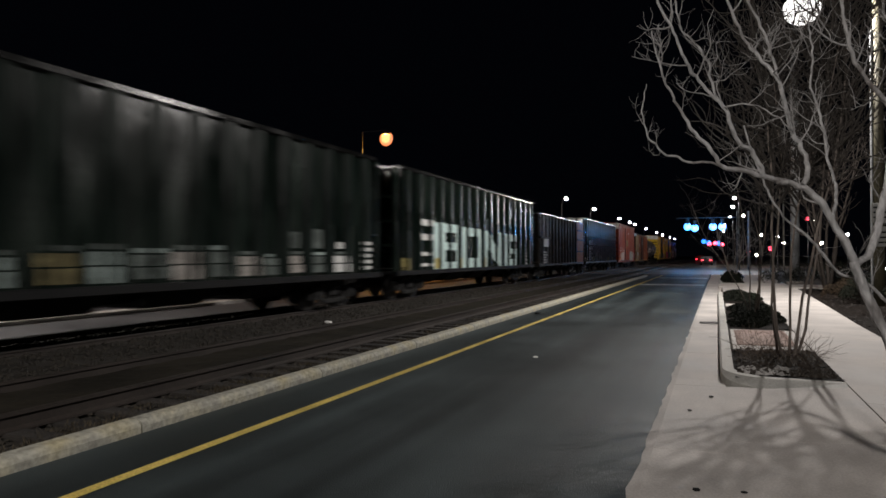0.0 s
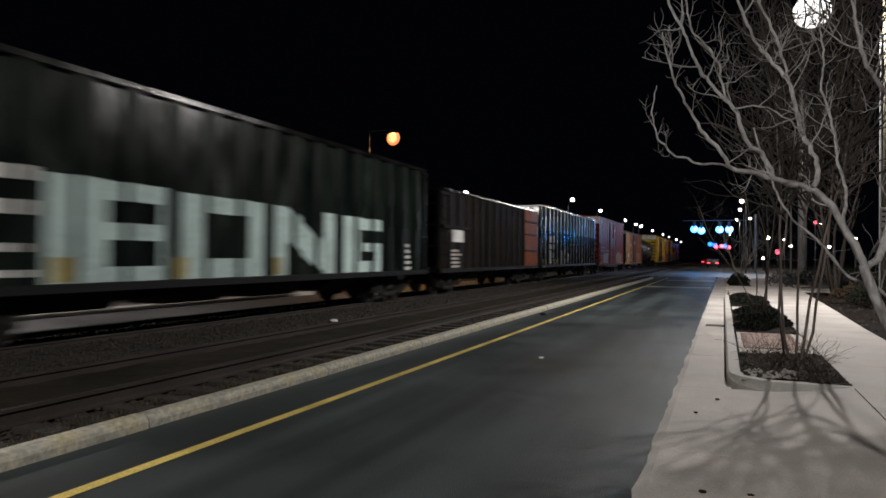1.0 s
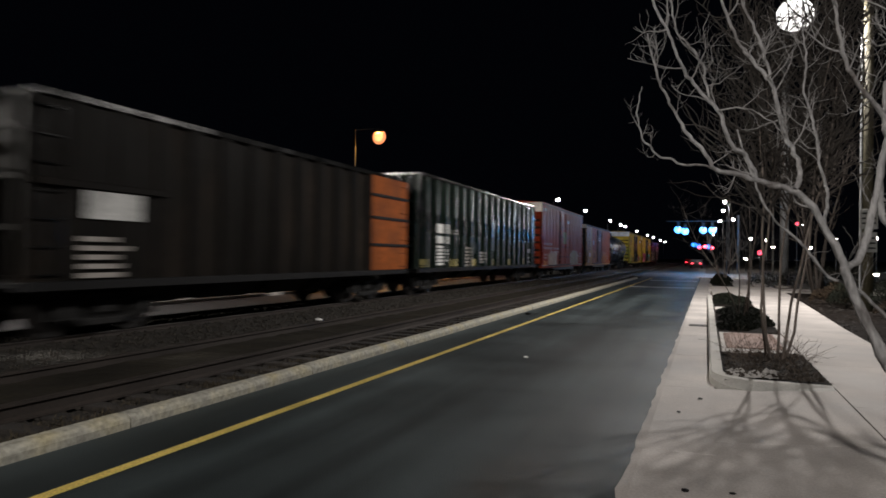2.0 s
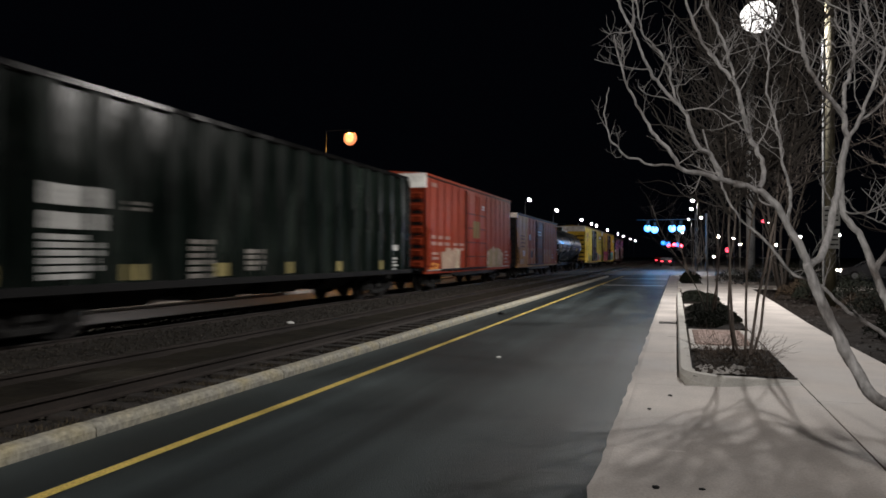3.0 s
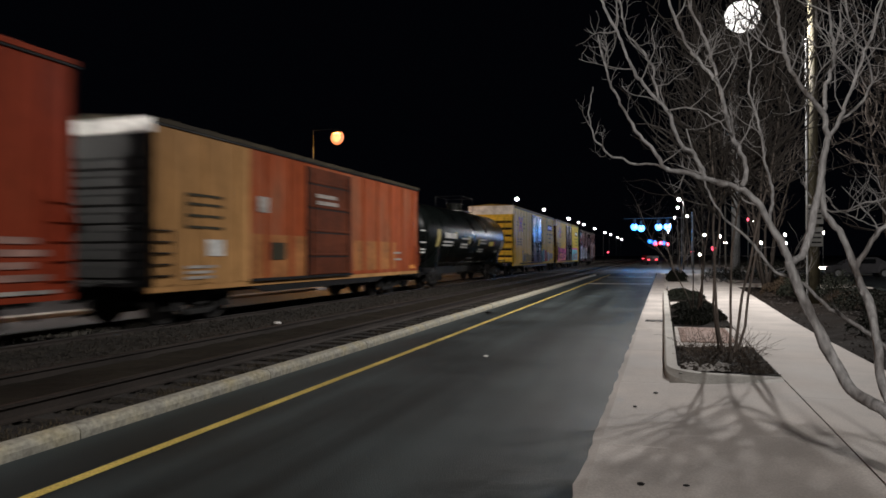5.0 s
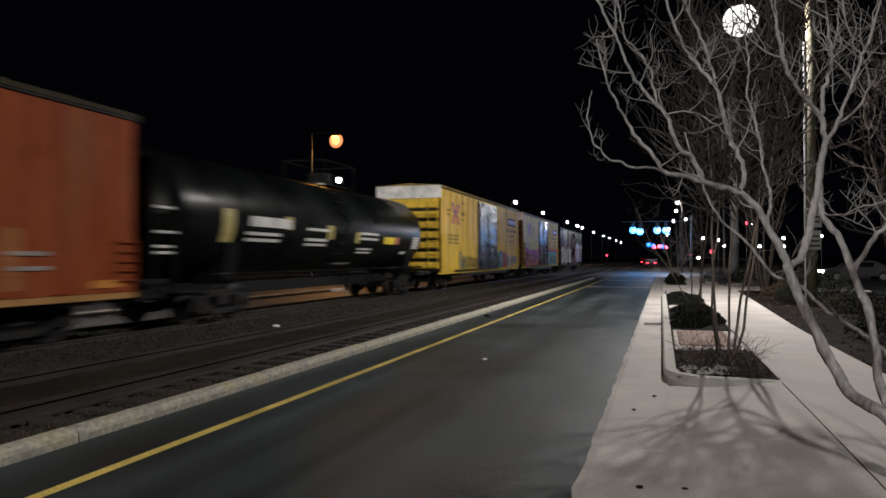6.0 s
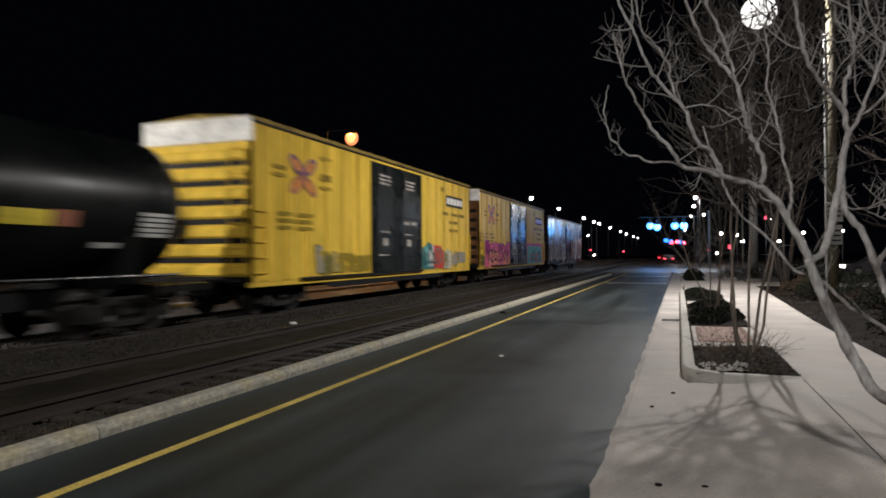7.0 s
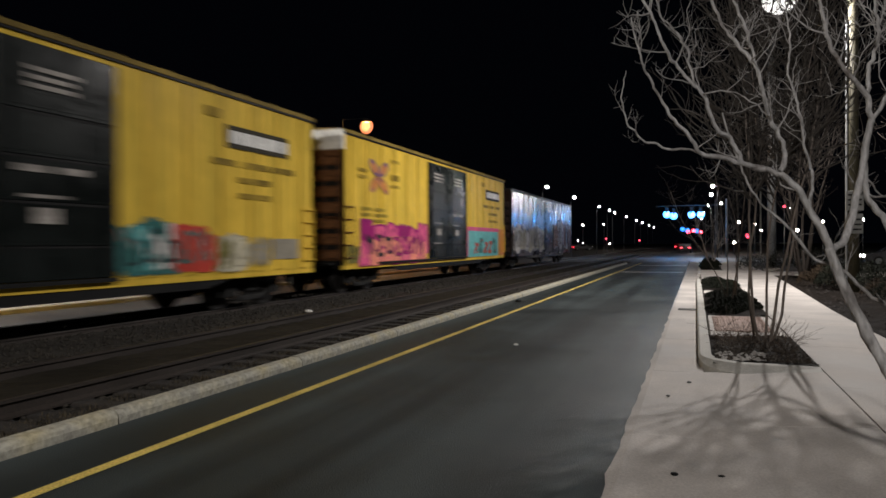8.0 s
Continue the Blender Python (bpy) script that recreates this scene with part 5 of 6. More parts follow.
def signal_gantry(x0, x1, y, lights, lit, glass, core, label, power=0, lens=0.3):
    """A pole with an arm over the road and signal heads hung from it."""
    t = thing("traffic_signal", pose(0, y, 0), label, "traffic signal", "traffic signals")
    part("pole_shaft", rod(bmesh.new(), (x0, 0, -0.2), (x0, 0, 6.6), 0.16, 0.13, 12), DARK_STEEL, t)
    z_arm = max(z for _, z in lights) + 1.0
    part("mast_arm", rod(bmesh.new(), (x0, 0, z_arm), (x1, 0, z_arm), 0.06, 0.04, 10), UNLIT_STEEL, t)
    for x, z in lights:
        zc = z + (0.36 if lit == "low" else -0.36)
        h = part("signal_head", boxes((x - 0.19, x + 0.19, 0.06, 0.3, zc - 0.58, zc + 0.58), bevel=0.03), BLACK, t)
        for k in (-0.36, 0, 0.36):
            on = abs(zc + k - z) < 0.05
            # The lit lens is widened into a glowing disc that stands in for glare.
            bm = bmesh.new()
            ball(bm, (0, 0, 0), lens if on else 0.15, 16, 10)
            lit_lens = at(part("lens", bm, glass if on else BLACK, h), x, 0.05, zc + k)
            if on:
                lit_lens.scale = (1, 0.3, 1)
                at(part("lens_core", ball(bmesh.new(), (0, 0, 0), lens * 0.52, 16, 10), core, h, "bright middle of the lens"), x, 0.05, zc + k)
            if on and power:
                bulb = new("bulb", bpy.data.lights.new("bulb", "POINT"))
                bulb.data.energy, bulb.data.color, bulb.data.shadow_soft_size = power, (0.02, 0.34, 1.0), 0.15
                bulb.parent = t
                bulb.location = (x, -1.0, zc + k - 0.2)
            bm = bmesh.new()
            rod(bm, (x, -0.12, zc + k + 0.13), (x, 0.06, zc + k + 0.13), 0.06, sides=8)
            part("visor", bm, BLACK, h)
    return t


signal_gantry(3.4, -4.4, 85, [(-3.16, 4.94), (-2.36, 4.76), (-0.39, 4.88), (0.62, 4.86)], "low", GREEN_SIGNAL, SIGNAL_CORE, "traffic signals glowing blue green over the road", 260, 0.42)
signal_gantry(5.0, -4.8, 190, [(-1.7, 4.4), (-0.4, 4.65), (1.3, 4.3)], "high", RED_SIGNAL, RED_CORE, "far traffic signals glowing red over the road", 0, 0.5)
signal_gantry(7.0, -5.4, 230, [(-3.75, 5.9), (-2.4, 5.5), (0.6, 5.3)], "low", GREEN_SIGNAL, SIGNAL_CORE, "far traffic signals glowing blue green", 0, 0.75)

t = thing("steel_pole", pose(4.0, 42, 0), "tall wide grey steel pole past the crossing walk", "pole")
part("pole_shaft", rod(bmesh.new(), (0, 0, -0.1), (0, 0, 14), 0.24, 0.17, 14), STEEL, t, smooth=True)
part("base_plate", boxes((-0.4, 0.4, -0.4, 0.4, 0.0, 0.16), bevel=0.03), CONCRETE, t)
t = thing("sign_post", pose(4.75, 58.0, 0), "thin pale metal post near the cross street", "post")
part("post_shaft", rod(bmesh.new(), (0, 0, -0.1), (0, 0, 7.8), 0.06, sides=8), SIGN, t)
part("post_cap", rod(bmesh.new(), (0, 0, 7.8), (0, 0, 7.86), 0.08, 0.02, 8), DARK_STEEL, t)

# ---- cars on the far streets ----
CAR_RED = mat("red car paint", (0.28, 0.02, 0.02), 0.25, scale=6, grain=0.1, big=0.1, bump=0)
CAR_GREY = mat("grey car paint", (0.10, 0.10, 0.11), 0.25, scale=6, grain=0.1, big=0.1, bump=0)
CAR_GLASS = mat("dark car glass", (0.01, 0.012, 0.014), 0.08, grain=0.05, big=0.05, bump=0)
RUBBER = mat("tyre rubber", (0.02, 0.02, 0.02), 0.85, grain=0.2)


def road_car(m, paint, label, head=True):
    """A saloon that points along its own y."""
    t = thing("car", m, label, "car", "cars on the far streets")
    outline = [(-2.2, 0.35), (2.15, 0.35), (2.25, 0.62), (2.1, 0.78), (1.15, 0.92), (0.45, 1.38), (-0.95, 1.42), (-1.6, 1.02), (-2.2, 0.95), (-2.28, 0.6)]
    bm = bmesh.new()
    prism(bm, outline, -0.88, 0.88)
    bmesh.ops.rotate(bm, verts=bm.verts, matrix=Matrix.Rotation(radians(90), 3, "Z"))
    bmesh.ops.bevel(bm, geom=bm.edges[:], offset=0.06, segments=2, affect="EDGES")
    part("car_body", bm, paint, t, smooth=False)
    for s in (-1, 1):
        part("side_window", boxes((s * 0.878 - 0.012, s * 0.878 + 0.012, -0.85, 0.55, 0.98, 1.3), bevel=0.01), CAR_GLASS, t)
        part("tail_light", boxes((s * 0.6 - 0.2, s * 0.6 + 0.2, -2.30, -2.22, 0.72, 0.86), bevel=0.01), TAIL_LIGHT, t)
        part("head_light", boxes((s * 0.6 - 0.18, s * 0.6 + 0.18, 2.16, 2.26, 0.62, 0.74), bevel=0.01), HEAD_LIGHT if head else CAR_GLASS, t)
        for y in (-1.4, 1.4):
            bm = bmesh.new()
            rod(bm, (s * 0.72, y, 0.32), (s * 0.91, y, 0.32), 0.32, sides=18)
            w = part("wheel", bm, RUBBER, t)
            part("rim", rod(bmesh.new(), (s * 0.905, y, 0.32), (s * 0.92, y, 0.32), 0.2, sides=14), STEEL, w)
    return t


road_car(pose(12.95, 54, -0.02, 0, 0, 90), CAR_GREY, "grey saloon car with its lights on in the car park")
road_car(pose(-1.5, 118, 0, 0, 0, 0), CAR_GREY, "grey saloon car braking on the road ahead")
road_car(pose(-3.2, 150, 0, 0, 0, 0), CAR_RED, "red saloon car waiting with red tail lights")
road_car(pose(-24, 156, -0.05, 0, 0, -60), CAR_GREY, "grey saloon car on the street beyond the tracks")


# ---- trees and shrubs ----
def smooth_line(pts, n=5):
    """A rounded line through the points."""
    p = [Vector(pts[0])] + [Vector(q) for q in pts] + [Vector(pts[-1])]
    out = []
    for i in range(1, len(p) - 2):
        for k in range(n):
            t = k / n
            out.append(0.5 * (2 * p[i] + (p[i + 1] - p[i - 1]) * t + (2 * p[i - 1] - 5 * p[i] + 4 * p[i + 1] - p[i + 2]) * t * t + (3 * p[i] - p[i - 1] - 3 * p[i + 1] + p[i + 2]) * t ** 3))
    out.append(p[-1])
    return out


def tube(vs, fs, line, r0, r1, sides=6, knots=0.0, seed=0):
    """A tapering round limb along a line, added to vertex and face lists."""
    k0, n = len(vs), len(line)
    side = None
    for i, c in enumerate(line):
        d = (line[min(n - 1, i + 1)] - line[max(0, i - 1)]).normalized()
        if side is None:
            side = d.orthogonal().normalized()
        side = (side - d * side.dot(d)).normalized()
        other = d.cross(side)
        r = r0 + (r1 - r0) * i / (n - 1)
        for s in range(sides):
            a = 6.2832 * s / sides
            rr = r * (1 + knots * noise.noise((c.x * 9 + s, c.y * 9 + seed, c.z * 6)))
            vs.append(c + side * (rr * math.cos(a)) + other * (rr * math.sin(a)))
    for i in range(n - 1):
        for s in range(sides):
            a, b = k0 + i * sides + s, k0 + i * sides + (s + 1) % sides
            fs.append((a, b, b + sides, a + sides))
    fs.append(tuple(k0 + (n - 1) * sides + s for s in range(sides)))


def limb_part(name, parent, vs, fs, material, label="", kind=""):
    me = bpy.data.meshes.new(name)
    me.from_pydata(vs, [], fs)
    me.materials.append(material)
    for p in me.polygons:
        p.use_smooth = True
    ob = new(name, me)
    ob.parent = parent
    if label:
        ob["label"] = label
    if kind:
        ob["kind"] = kind
    return ob


def shoot(rnd, start, way, length, bend, up, steps=7):
    """A wandering shoot that turns upwards as it grows."""
    line, d, p = [Vector(start)], Vector(way).normalized(), Vector(start)
    for i in range(steps):
        d = (d + Vector((rnd.gauss(0, bend), rnd.gauss(0, bend), rnd.gauss(0, bend) + up))).normalized()
        p = p + d * (length / steps)
        line.append(p.copy())
    return line


def twigs_on(rnd, vs, fs, line, r, n, length, level, up=0.10, first=0.3, bend=0.20, wide=1.0):
    """Side shoots along a line, and finer ones on them."""
    for i in range(n):
        k = rnd.uniform(first, 1.0) * (len(line) - 1)
        a = min(len(line) - 2, int(k))
        p = line[a].lerp(line[a + 1], k - a)
        d = (line[a + 1] - line[a]).normalized()
        o = Vector((rnd.gauss(0, 1) * wide, rnd.gauss(0, 0.8), rnd.gauss(0.35, 0.7))).normalized()
        way = (d * rnd.uniform(0.3, 1.0) + o).normalized()
        ln = length * rnd.uniform(0.45, 1.1)
        sh = shoot(rnd, p, way, ln, bend, up)
        rr = r * rnd.uniform(0.6, 1.0)
        tube(vs, fs, sh, rr, rr * 0.35, 5 if level > 1 else 4)
        if level > 1:
            twigs_on(rnd, vs, fs, sh, rr * 0.55, rnd.randint(4, 7), length * 0.5, level - 1, up, 0.25, bend * 1.15, wide)


def near_tree():
    """The bare many-stemmed tree beside the walk; its main limbs lean over the bed towards the road."""
    t = thing("bare_tree", pose(0, 0, 0), "bare pale-barked many-stemmed tree with curving limbs and dense twigs", "tree", "bare trees")
    rnd = random.Random(77)

    def grow(pts, r0, r1, n, length, name="limb", sides=8, slim=0.60):
        """One limb with its twigs."""
        i = len(t.children)
        line = smooth_line(pts, 7)
        line = [p + Vector((noise.noise((p.x * 16, p.z * 16, i + 3)), noise.noise((p.y * 16, p.z * 14, i + 5)), noise.noise((p.x * 15, p.z * 15, i + 7)))) * (0.008 if r0 > 0.04 else 0.018) for p in line]
        vs, fs = [], []
        tube(vs, fs, line, r0 * slim, r1 * slim, sides, 0.32, i)
        limb_part(name, t, vs, fs, BARK)
        tv, tf = [], []
        twigs_on(rnd, tv, tf, line, max(0.004, min(0.008, r1 * 0.6)), n, length, 2, up=0.10, first=0.25, bend=0.20, wide=1.0)
        if tf:
            limb_part("twig_cluster", t, tv, tf, TWIG, "dense fine grey twigs", "stuff")

    # the foot, and the two stems that part from it
    grow([(1.86, 4.92, 0.05), (1.72, 4.95, 0.2), (1.58, 4.98, 0.36), (1.47, 5.02, 0.52)], 0.15, 0.105, 0, 0, "trunk", 12)
    grow([(1.62, 4.98, 0.33), (1.39, 5.05, 0.6), (1.31, 5.15, 0.64), (1.22, 5.25, 0.72), (1.14, 5.35, 0.89), (1.06, 5.4, 1.08), (0.99, 5.42, 1.24), (0.92, 5.4, 1.43), (0.88, 5.4, 1.56)], 0.085, 0.058, 0, 0, "stem", 12, 0.50)
    grow([(1.5, 5.05, 0.46), (1.40, 5.2, 0.74), (1.41, 5.35, 0.98), (1.4, 5.5, 1.26), (1.36, 5.6, 1.43), (1.29, 5.7, 1.72), (1.22, 5.7, 1.84), (1.17, 5.72, 1.94), (1.15, 5.72, 2.24)], 0.06, 0.04, 2, 0.4, "stem", 12, 0.50)
    # towards the road
    grow([(0.89, 5.4, 1.54), (0.84, 5.38, 1.67), (0.75, 5.36, 1.83), (0.67, 5.34, 1.98), (0.57, 5.32, 2.08)], 0.048, 0.036, 1, 0.3)
    grow([(0.58, 5.32, 2.07), (0.47, 5.3, 2.11), (0.28, 5.2, 2.16), (0.07, 5.05, 2.21), (0.01, 5.0, 2.28), (-0.13, 5.0, 2.46), (-0.2, 5.0, 2.58), (-0.3, 5.0, 2.79), (-0.34, 5.0, 2.92), (-0.41, 5.1, 3.2)], 0.032, 0.008, 10, 0.32)
    grow([(0.07, 5.05, 2.21), (-0.04, 5.0, 2.23), (-0.19, 4.95, 2.25), (-0.3, 4.9, 2.3), (-0.38, 4.9, 2.37), (-0.43, 4.9, 2.46), (-0.45, 4.9, 2.56), (-0.45, 4.95, 2.69), (-0.43, 5.0, 2.8)], 0.014, 0.005, 4, 0.18)
    grow([(0.47, 5.3, 2.11), (0.34, 5.3, 2.15), (0.3, 5.3, 2.23), (0.25, 5.28, 2.33), (0.17, 5.25, 2.37)], 0.028, 0.023, 1, 0.3)
    grow([(0.19, 5.26, 2.36), (0.12, 5.2, 2.48), (0.09, 5.2, 2.6), (0.02, 5.2, 2.69), (-0.13, 5.2, 2.89), (-0.19, 5.2, 3.02), (-0.3, 5.2, 3.28), (-0.41, 5.2, 3.52), (-0.48, 5.2, 3.7)], 0.024, 0.012, 12, 0.42)
    grow([(0.09, 5.2, 2.6), (0.03, 5.3, 2.71), (-0.01, 5.35, 2.85), (-0.04, 5.4, 3.02), (-0.16, 5.5, 3.24), (-0.23, 5.5, 3.35), (-0.31, 5.5, 3.75)], 0.016, 0.008, 10, 0.4)
    grow([(0.06, 5.2, 2.64), (0.19, 5.1, 2.63), (0.3, 5.1, 2.6), (0.39, 5.1, 2.53), (0.49, 5.2, 2.45)], 0.009, 0.006, 3, 0.25)
    # upwards from the middle fork
    grow([(0.57, 5.32, 2.08), (0.61, 5.4, 2.21), (0.57, 5.5, 2.38), (0.52, 5.55, 2.51), (0.44, 5.6, 2.88), (0.33, 5.65, 3.07), (0.23, 5.7, 3.23), (0.11, 5.7, 3.53), (0.02, 5.7, 3.88)], 0.03, 0.014, 13, 0.5)
    grow([(0.52, 5.55, 2.51), (0.48, 5.7, 2.77), (0.43, 5.8, 3.06), (0.36, 5.85, 3.33), (0.21, 5.9, 3.7), (0.13, 5.9, 3.99)], 0.022, 0.012, 11, 0.45)
    grow([(0.75, 5.36, 1.83), (0.8, 5.6, 2.1), (0.78, 5.8, 2.33), (0.76, 5.9, 2.61), (0.7, 6.0, 2.91), (0.71, 6.0, 3.18), (0.68, 6.0, 3.46), (0.69, 6.0, 3.96)], 0.02, 0.008, 13, 0.45)
    # the second leader and its limbs
    grow([(0.89, 5.4, 1.54), (1.01, 5.55, 1.64), (1.06, 5.6, 1.8), (1.1, 5.65, 1.97), (1.14, 5.7, 2.14), (1.16, 5.7, 2.3), (1.19, 5.7, 2.47)], 0.046, 0.038, 1, 0.3, "limb", 10)
    grow([(1.19, 5.7, 2.45), (1.17, 5.7, 2.6), (1.11, 5.65, 2.71), (1.02, 5.6, 2.81), (0.91, 5.6, 3.03), (0.88, 5.6, 3.18), (0.85, 5.6, 3.35), (0.79, 5.6, 3.78)], 0.034, 0.015, 12, 0.5)
    grow([(1.17, 5.7, 2.63), (1.2, 5.8, 2.85), (1.25, 5.85, 3.0), (1.28, 5.9, 3.19), (1.26, 5.9, 3.38), (1.2, 5.9, 3.85)], 0.026, 0.012, 11, 0.45)
    grow([(1.19, 5.7, 2.45), (1.28, 5.75, 2.6), (1.35, 5.8, 2.77), (1.46, 5.8, 3.1), (1.52, 5.8, 3.26), (1.62, 5.8, 3.67)], 0.026, 0.012, 11, 0.45)
    grow([(1.28, 5.75, 2.6), (1.44, 5.9, 2.72), (1.53, 5.9, 2.91), (1.52, 6.0, 3.11), (1.43, 6.0, 3.33), (1.34, 6.0, 3.83)], 0.016, 0.008, 10, 0.4)
    grow([(1.35, 5.65, 1.52), (1.45, 5.6, 1.71), (1.55, 5.6, 1.85), (1.68, 5.6, 2.07), (1.75, 5.6, 2.42), (1.77, 5.6, 2.82)], 0.034, 0.014, 7, 0.5)
    grow([(1.17, 5.72, 1.93), (1.27, 5.6, 1.92), (1.39, 5.5, 1.97), (1.53, 5.5, 2.0), (1.66, 5.5, 2.1)], 0.012, 0.006, 4, 0.3)
    grow([(1.16, 5.72, 2.08), (1.27, 5.85, 1.96), (1.46, 6.0, 1.87), (1.61, 6.0, 1.81)], 0.011, 0.005, 4, 0.3)
    # the low back limb that crosses behind
    grow([(1.72, 5.1, 0.22), (1.72, 5.7, 0.7), (1.6, 6.1, 0.95), (1.42, 6.1, 1.09), (1.26, 6.1, 1.2), (1.06, 6.1, 1.4), (0.89, 6.1, 1.48), (0.71, 6.1, 1.72), (0.49, 6.1, 1.94), (0.36, 6.15, 2.23), (0.23, 6.2, 2.67)], 0.032, 0.01, 6, 0.4)
    return t


near_tree()


# Far darker than the near tree's twigs: dimness is put in the colour.
DIM_YOUNG_TWIG = mat("dim young twig bark", (0.043, 0.036, 0.03), 0.85, scale=30, grain=0.3)
YOUNG_BARK = mat("young brown bark", (0.17, 0.14, 0.12), 0.8, scale=18, grain=0.35, big=0.4, big_scale=4, stretch=(1, 1, 0.35))


def stem_tree(x, y, z, stems, height, spread, r, seed, label, twig_n=7, material=None, levels=2, bark=None, gap=0.10, twig_r=0.4, first=0.35):
    """A small bare tree of several stems from one foot."""
    t = thing("bare_tree", pose(x, y, z), label, "tree", "bare trees")
    rnd = random.Random(seed)
    for i in range(stems):
        a = 6.2832 * i / stems + rnd.uniform(-0.4, 0.4)
        foot = Vector((gap * math.cos(a), gap * math.sin(a), 0))
        way = Vector((math.cos(a) * spread, math.sin(a) * spread, 1))
        line = shoot(rnd, foot, way, height * rnd.uniform(0.8, 1.05), 0.07, 0.05, 12)
        vs, fs = [], []
        tube(vs, fs, line, r * rnd.uniform(0.75, 1.1), r * 0.25, 8, 0.1, seed)
        limb_part("stem", t, vs, fs, bark or YOUNG_BARK)
        tv, tf = [], []
        twigs_on(rnd, tv, tf, line, r * twig_r, twig_n, height * 0.28, levels, up=0.12, first=first, bend=0.16)
        limb_part("twig_cluster", t, tv, tf, material or TWIG, "fine bare twigs", "stuff")
    return t


# Near-black bark stands in for the weak light on the trees behind.
DIM_TWIG = mat("dim twig bark", (0.036, 0.030, 0.026), 0.85, scale=30, grain=0.3, spec=0.1)
stem_tree(0.98, 11.35, 0.10, 5, 5.4, 0.22, 0.021, 5, "young bare many-stemmed tree in the front bed", 46, DIM_YOUNG_TWIG, gap=0.13, twig_r=0.9, first=0.45)
stem_tree(0.85, 18.6, 0.10, 5, 3.4, 0.17, 0.018, 6, "young bare many-stemmed tree among the shrubs", 14, DIM_YOUNG_TWIG)
stem_tree(0.9, 43.0, 0.10, 5, 3.2, 0.2, 0.035, 7, "young bare many-stemmed tree past the crossing walk", 5)
stem_tree(4.9, 13.5, 0.05, 5, 6.5, 0.22, 0.06, 8, "tall bare tree in the wide bed", 12, DIM_TWIG, 2, DIM_TWIG)
stem_tree(5.9, 19.0, 0.05, 6, 7.5, 0.25, 0.07, 9, "tall bare tree in shade behind the walk", 13, DIM_TWIG, 2, DIM_TWIG)
stem_tree(4.2, 31.5, 0.05, 5, 7.0, 0.22, 0.07, 10, "tall bare tree near the crossing walk", 10, DIM_TWIG, 2, DIM_TWIG)
stem_tree(8.0, 26.0, 0.0, 6, 8.0, 0.25, 0.08, 11, "tall bare tree before the car park", 12, DIM_TWIG, 2, DIM_TWIG)

LEAF = mat("dark evergreen leaf", (0.012, 0.014, 0.009), 0.8, spec=0.1, scale=20, grain=0.4, big=0.4, big_scale=3)
DRY_LEAF = mat("dry brown leaf", (0.035, 0.024, 0.015), 0.8, spec=0.1, scale=20, grain=0.4, big=0.4, big_scale=3)


def shrub(x, y, z, rx, ry, h, n, seed, label, material=LEAF):
    """A low clump of many small leaves on short stems."""
    t = thing("shrub", pose(x, y, z), label, "shrub", "low shrubs")
    rnd = random.Random(seed)
    vs, fs, sv, sf = [], [], [], []
    for i in range(14):
        a, k = rnd.uniform(0, 6.28), rnd.uniform(0.3, 0.9)
        tube(sv, sf, [Vector((0, 0, -0.03)), Vector((rx * k * 0.5 * math.cos(a), ry * k * 0.5 * math.sin(a), h * 0.5)), Vector((rx * k * math.cos(a), ry * k * math.sin(a), h * rnd.uniform(0.6, 1.0)))], 0.008, 0.003, 4)
    for i in range(n):
        a, k, e = rnd.uniform(0, 6.2832), math.sqrt(rnd.random()), rnd.random()
        edge = 1 + 0.35 * noise.noise((math.cos(a) * 2, math.sin(a) * 2, seed))
        px, py = rx * k * edge * math.cos(a), ry * k * edge * math.sin(a)
        pz = h * math.sqrt(max(0.0, 1 - (k * 0.95) ** 2)) * (0.35 + 0.65 * e ** 0.5) * (1 + 0.35 * noise.noise((px * 4, py * 4, seed + 3)))
        d = Vector((rnd.gauss(0, 1), rnd.gauss(0, 1), rnd.gauss(0.3, 0.8))).normalized()
        s = d.orthogonal().normalized()
        ln, w = rnd.uniform(0.03, 0.06), rnd.uniform(0.012, 0.022)
        c, k0 = Vector((px, py, pz)), len(vs)
        vs += [c - d * ln, c + s * w, c + d * ln, c - s * w]
        fs.append((k0, k0 + 1, k0 + 2, k0 + 3))
    limb_part("stem_cluster", t, sv, sf, DIM_TWIG, "", "stuff")
    limb_part("leaves", t, vs, fs, material, "", "stuff")
    return t


rnd = random.Random(14)
for i in range(11):
    shrub(0.66 + 0.34 * (i % 2) + rnd.uniform(-0.05, 0.05), 15.8 + 1.05 * i + (1.9 if i > 5 else 0), 0.10, 0.38, 0.6, rnd.uniform(0.13, 0.22), 1800, 100 + i, "low dark evergreen shrub in the middle bed")
for i in range(7):
    shrub(0.85 + rnd.uniform(-0.15, 0.15), 39.8 + 1.6 * i, 0.10, 0.5, 0.7, rnd.uniform(0.4, 0.6), 900, 200 + i, "low dark shrub in the bed past the crossing walk")
for i in range(14):
    y = 11.5 + 1.7 * i
    shrub(edge_at(y) + 1.0 + rnd.uniform(0, 2.2), y, 0.04, rnd.uniform(0.5, 0.9), rnd.uniform(0.5, 0.9), rnd.uniform(0.5, 1.0), 1500, 300 + i, "dark leafy shrub in the wide bed", LEAF if i % 3 else DRY_LEAF)
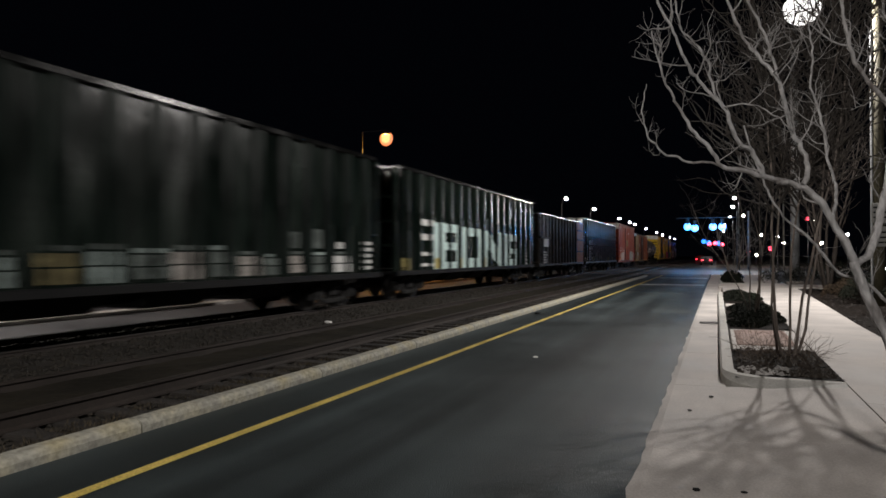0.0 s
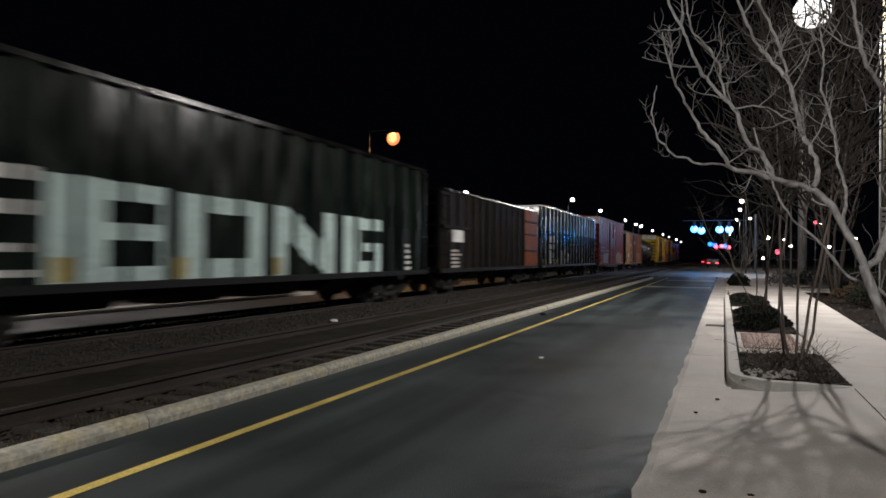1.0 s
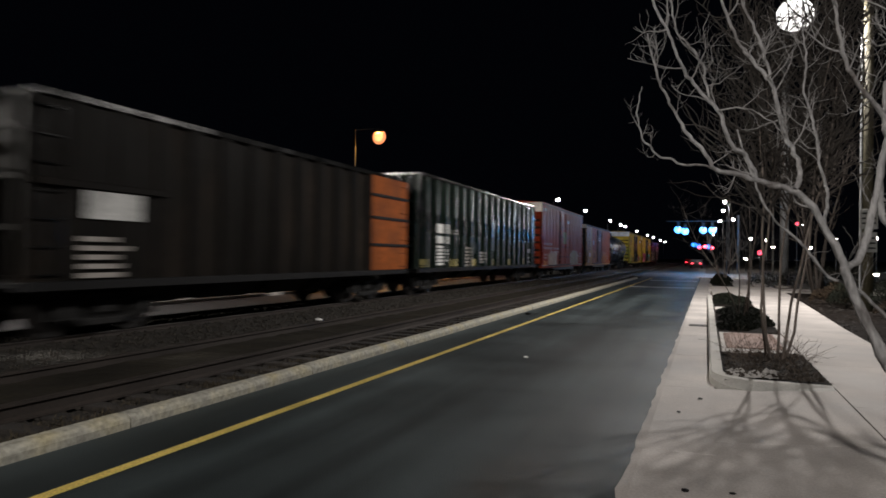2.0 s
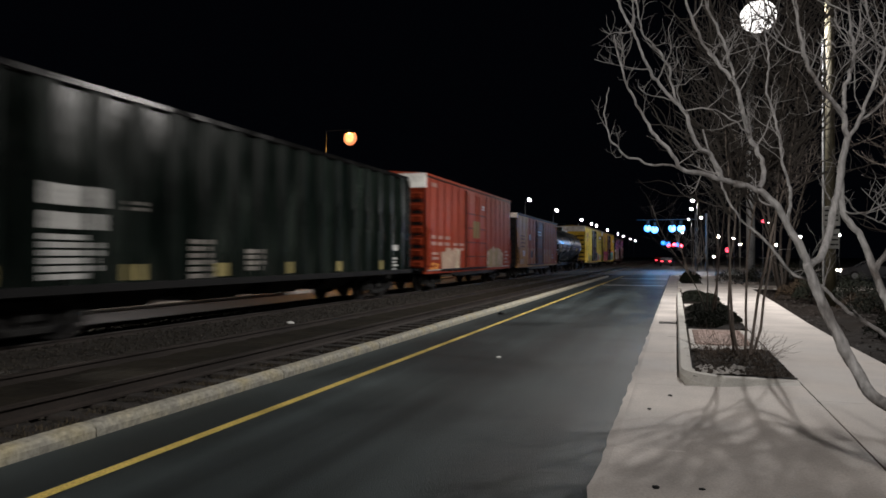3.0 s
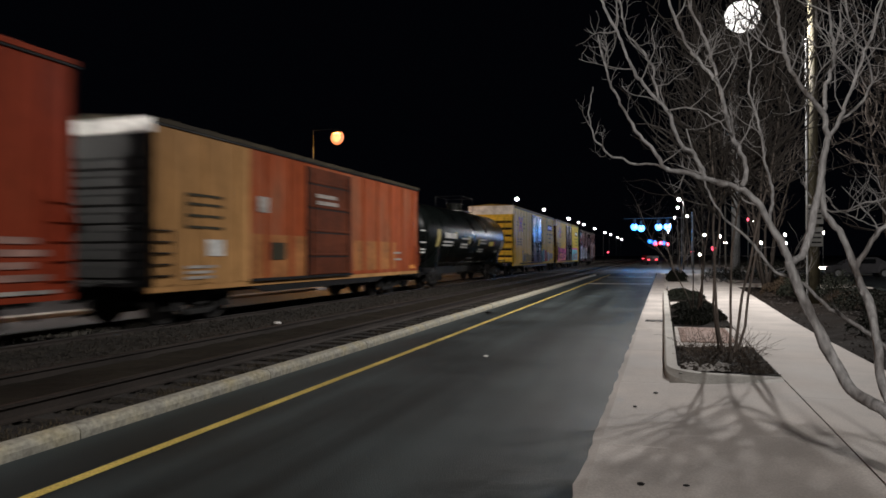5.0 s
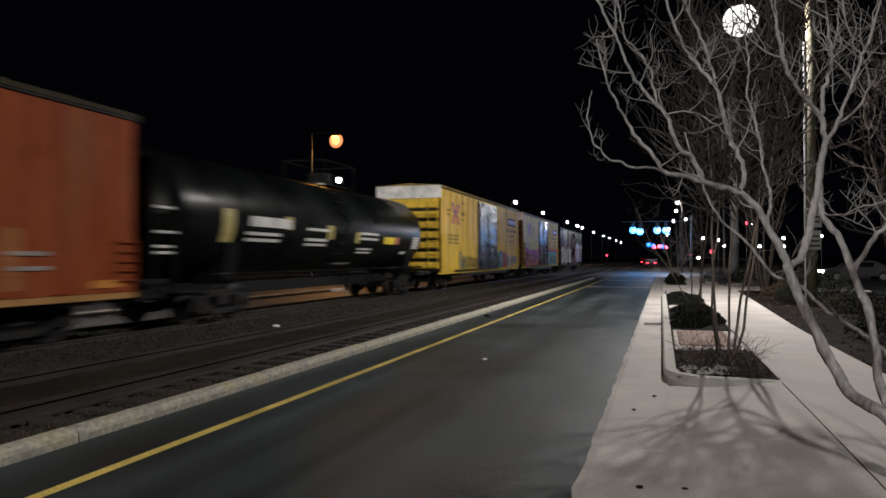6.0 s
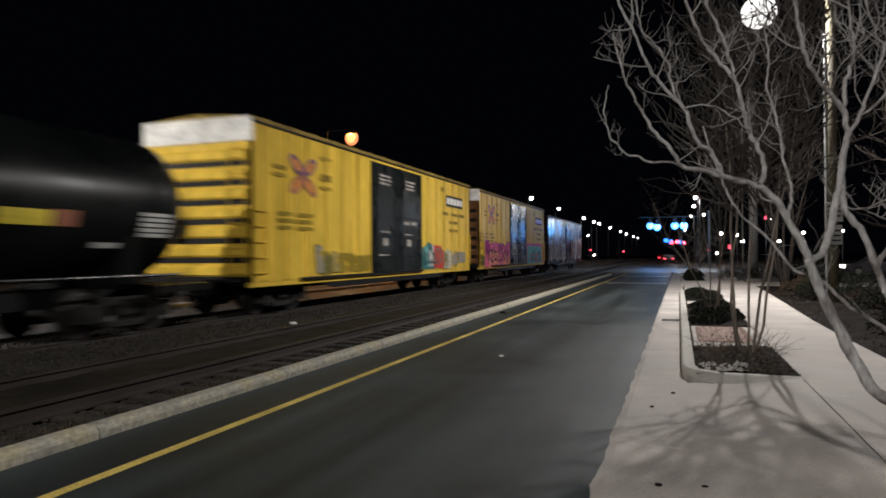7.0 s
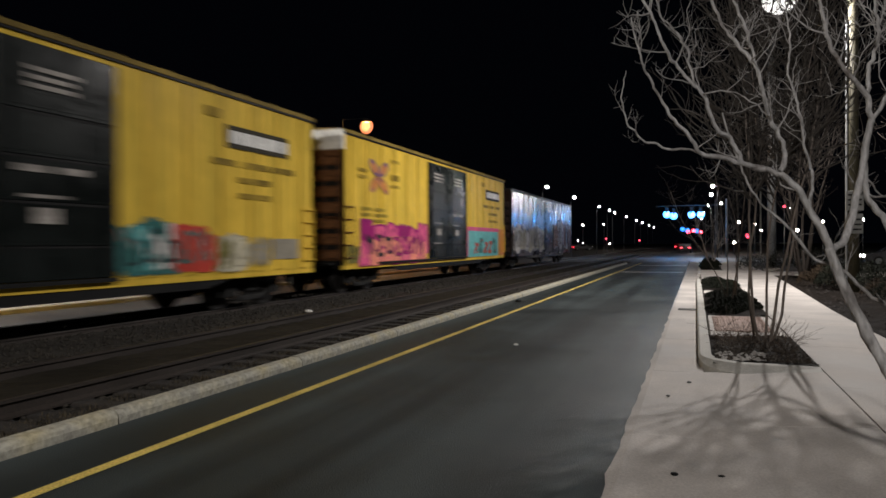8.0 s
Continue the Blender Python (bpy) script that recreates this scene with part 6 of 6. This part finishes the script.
for i in range(4):
    shrub(3.0 + 1.4 * i, 40.0 + i * 0.6, 0.0, 0.9, 0.8, 1.0 + 0.2 * i, 1300, 400 + i, "dark rounded bush beyond the crossing walk")

# dry stalks over the front bed
stalks = thing("dry_stalks", pose(0, 0, 0.10), "sparse dry brown stalks spreading over the front bed", "plant", "", "stuff")
vs, fs = [], []
rnd = random.Random(23)
for i in range(170):
    p = Vector((rnd.uniform(0.35, 1.4), 11.3 + rnd.gauss(0, 0.42), 0))
    a = rnd.uniform(0, 6.28)
    tube(vs, fs, shoot(rnd, p, (math.cos(a), math.sin(a), 1.0), rnd.uniform(0.25, 0.6), 0.22, -0.03, 6), 0.0035, 0.0015, 4)
limb_part("stalks", stalks, vs, fs, mat("dry stalk", (0.11, 0.08, 0.06), 0.85, grain=0.3))

# litter: a pale scrap by the rail, a leaf on the road, spots on the concrete
t = thing("litter", pose(-8.41, 13.85, 0.06), "crumpled pale scrap lying beside the rail", "litter")
bm = bmesh.new()
bmesh.ops.create_icosphere(bm, subdivisions=2, radius=0.075)
for v in bm.verts:
    v.co = Vector((v.co.x * 1.3, v.co.y, v.co.z * 0.45)) * (1 + 0.4 * noise.noise(v.co * 14))
part("scrap", bm, WHITE_END, t)
for x, y, s, m in ((-2.62, 10.5, 0.05, WHITE_END), (-0.12, 5.0, 0.03, BLACK), (0.18, 5.05, 0.028, BLACK), (-0.05, 8.3, 0.03, BLACK), (-0.25, 7.5, 0.025, BLACK), (-4.55, 18.4, 0.10, BLACK)):
    lf = thing("fallen_leaf", pose(x, y, 0.02), "small dry leaf lying on the ground", "leaf", "fallen leaves")
    bm = bmesh.new()
    bmesh.ops.create_icosphere(bm, subdivisions=1, radius=s)
    for v in bm.verts:
        v.co.z *= 0.4
    part("blade", bm, m, lf)


# ---- what moves ----
def motions():
    for car, u in CARS:
        walk(car, [(k * 0.5, pose(TRACK_X, u - PACE * k * 0.5, 0)) for k in range(17)])
    turn = math.degrees(PACE / 0.46 / FPS)
    for ws, y in WHEELS:
        walk(ws, [(k / FPS, pose(0, y, RAIL_Z + 0.46, turn * k, 0, 0)) for k in range(8 * FPS + 1)])


motions()
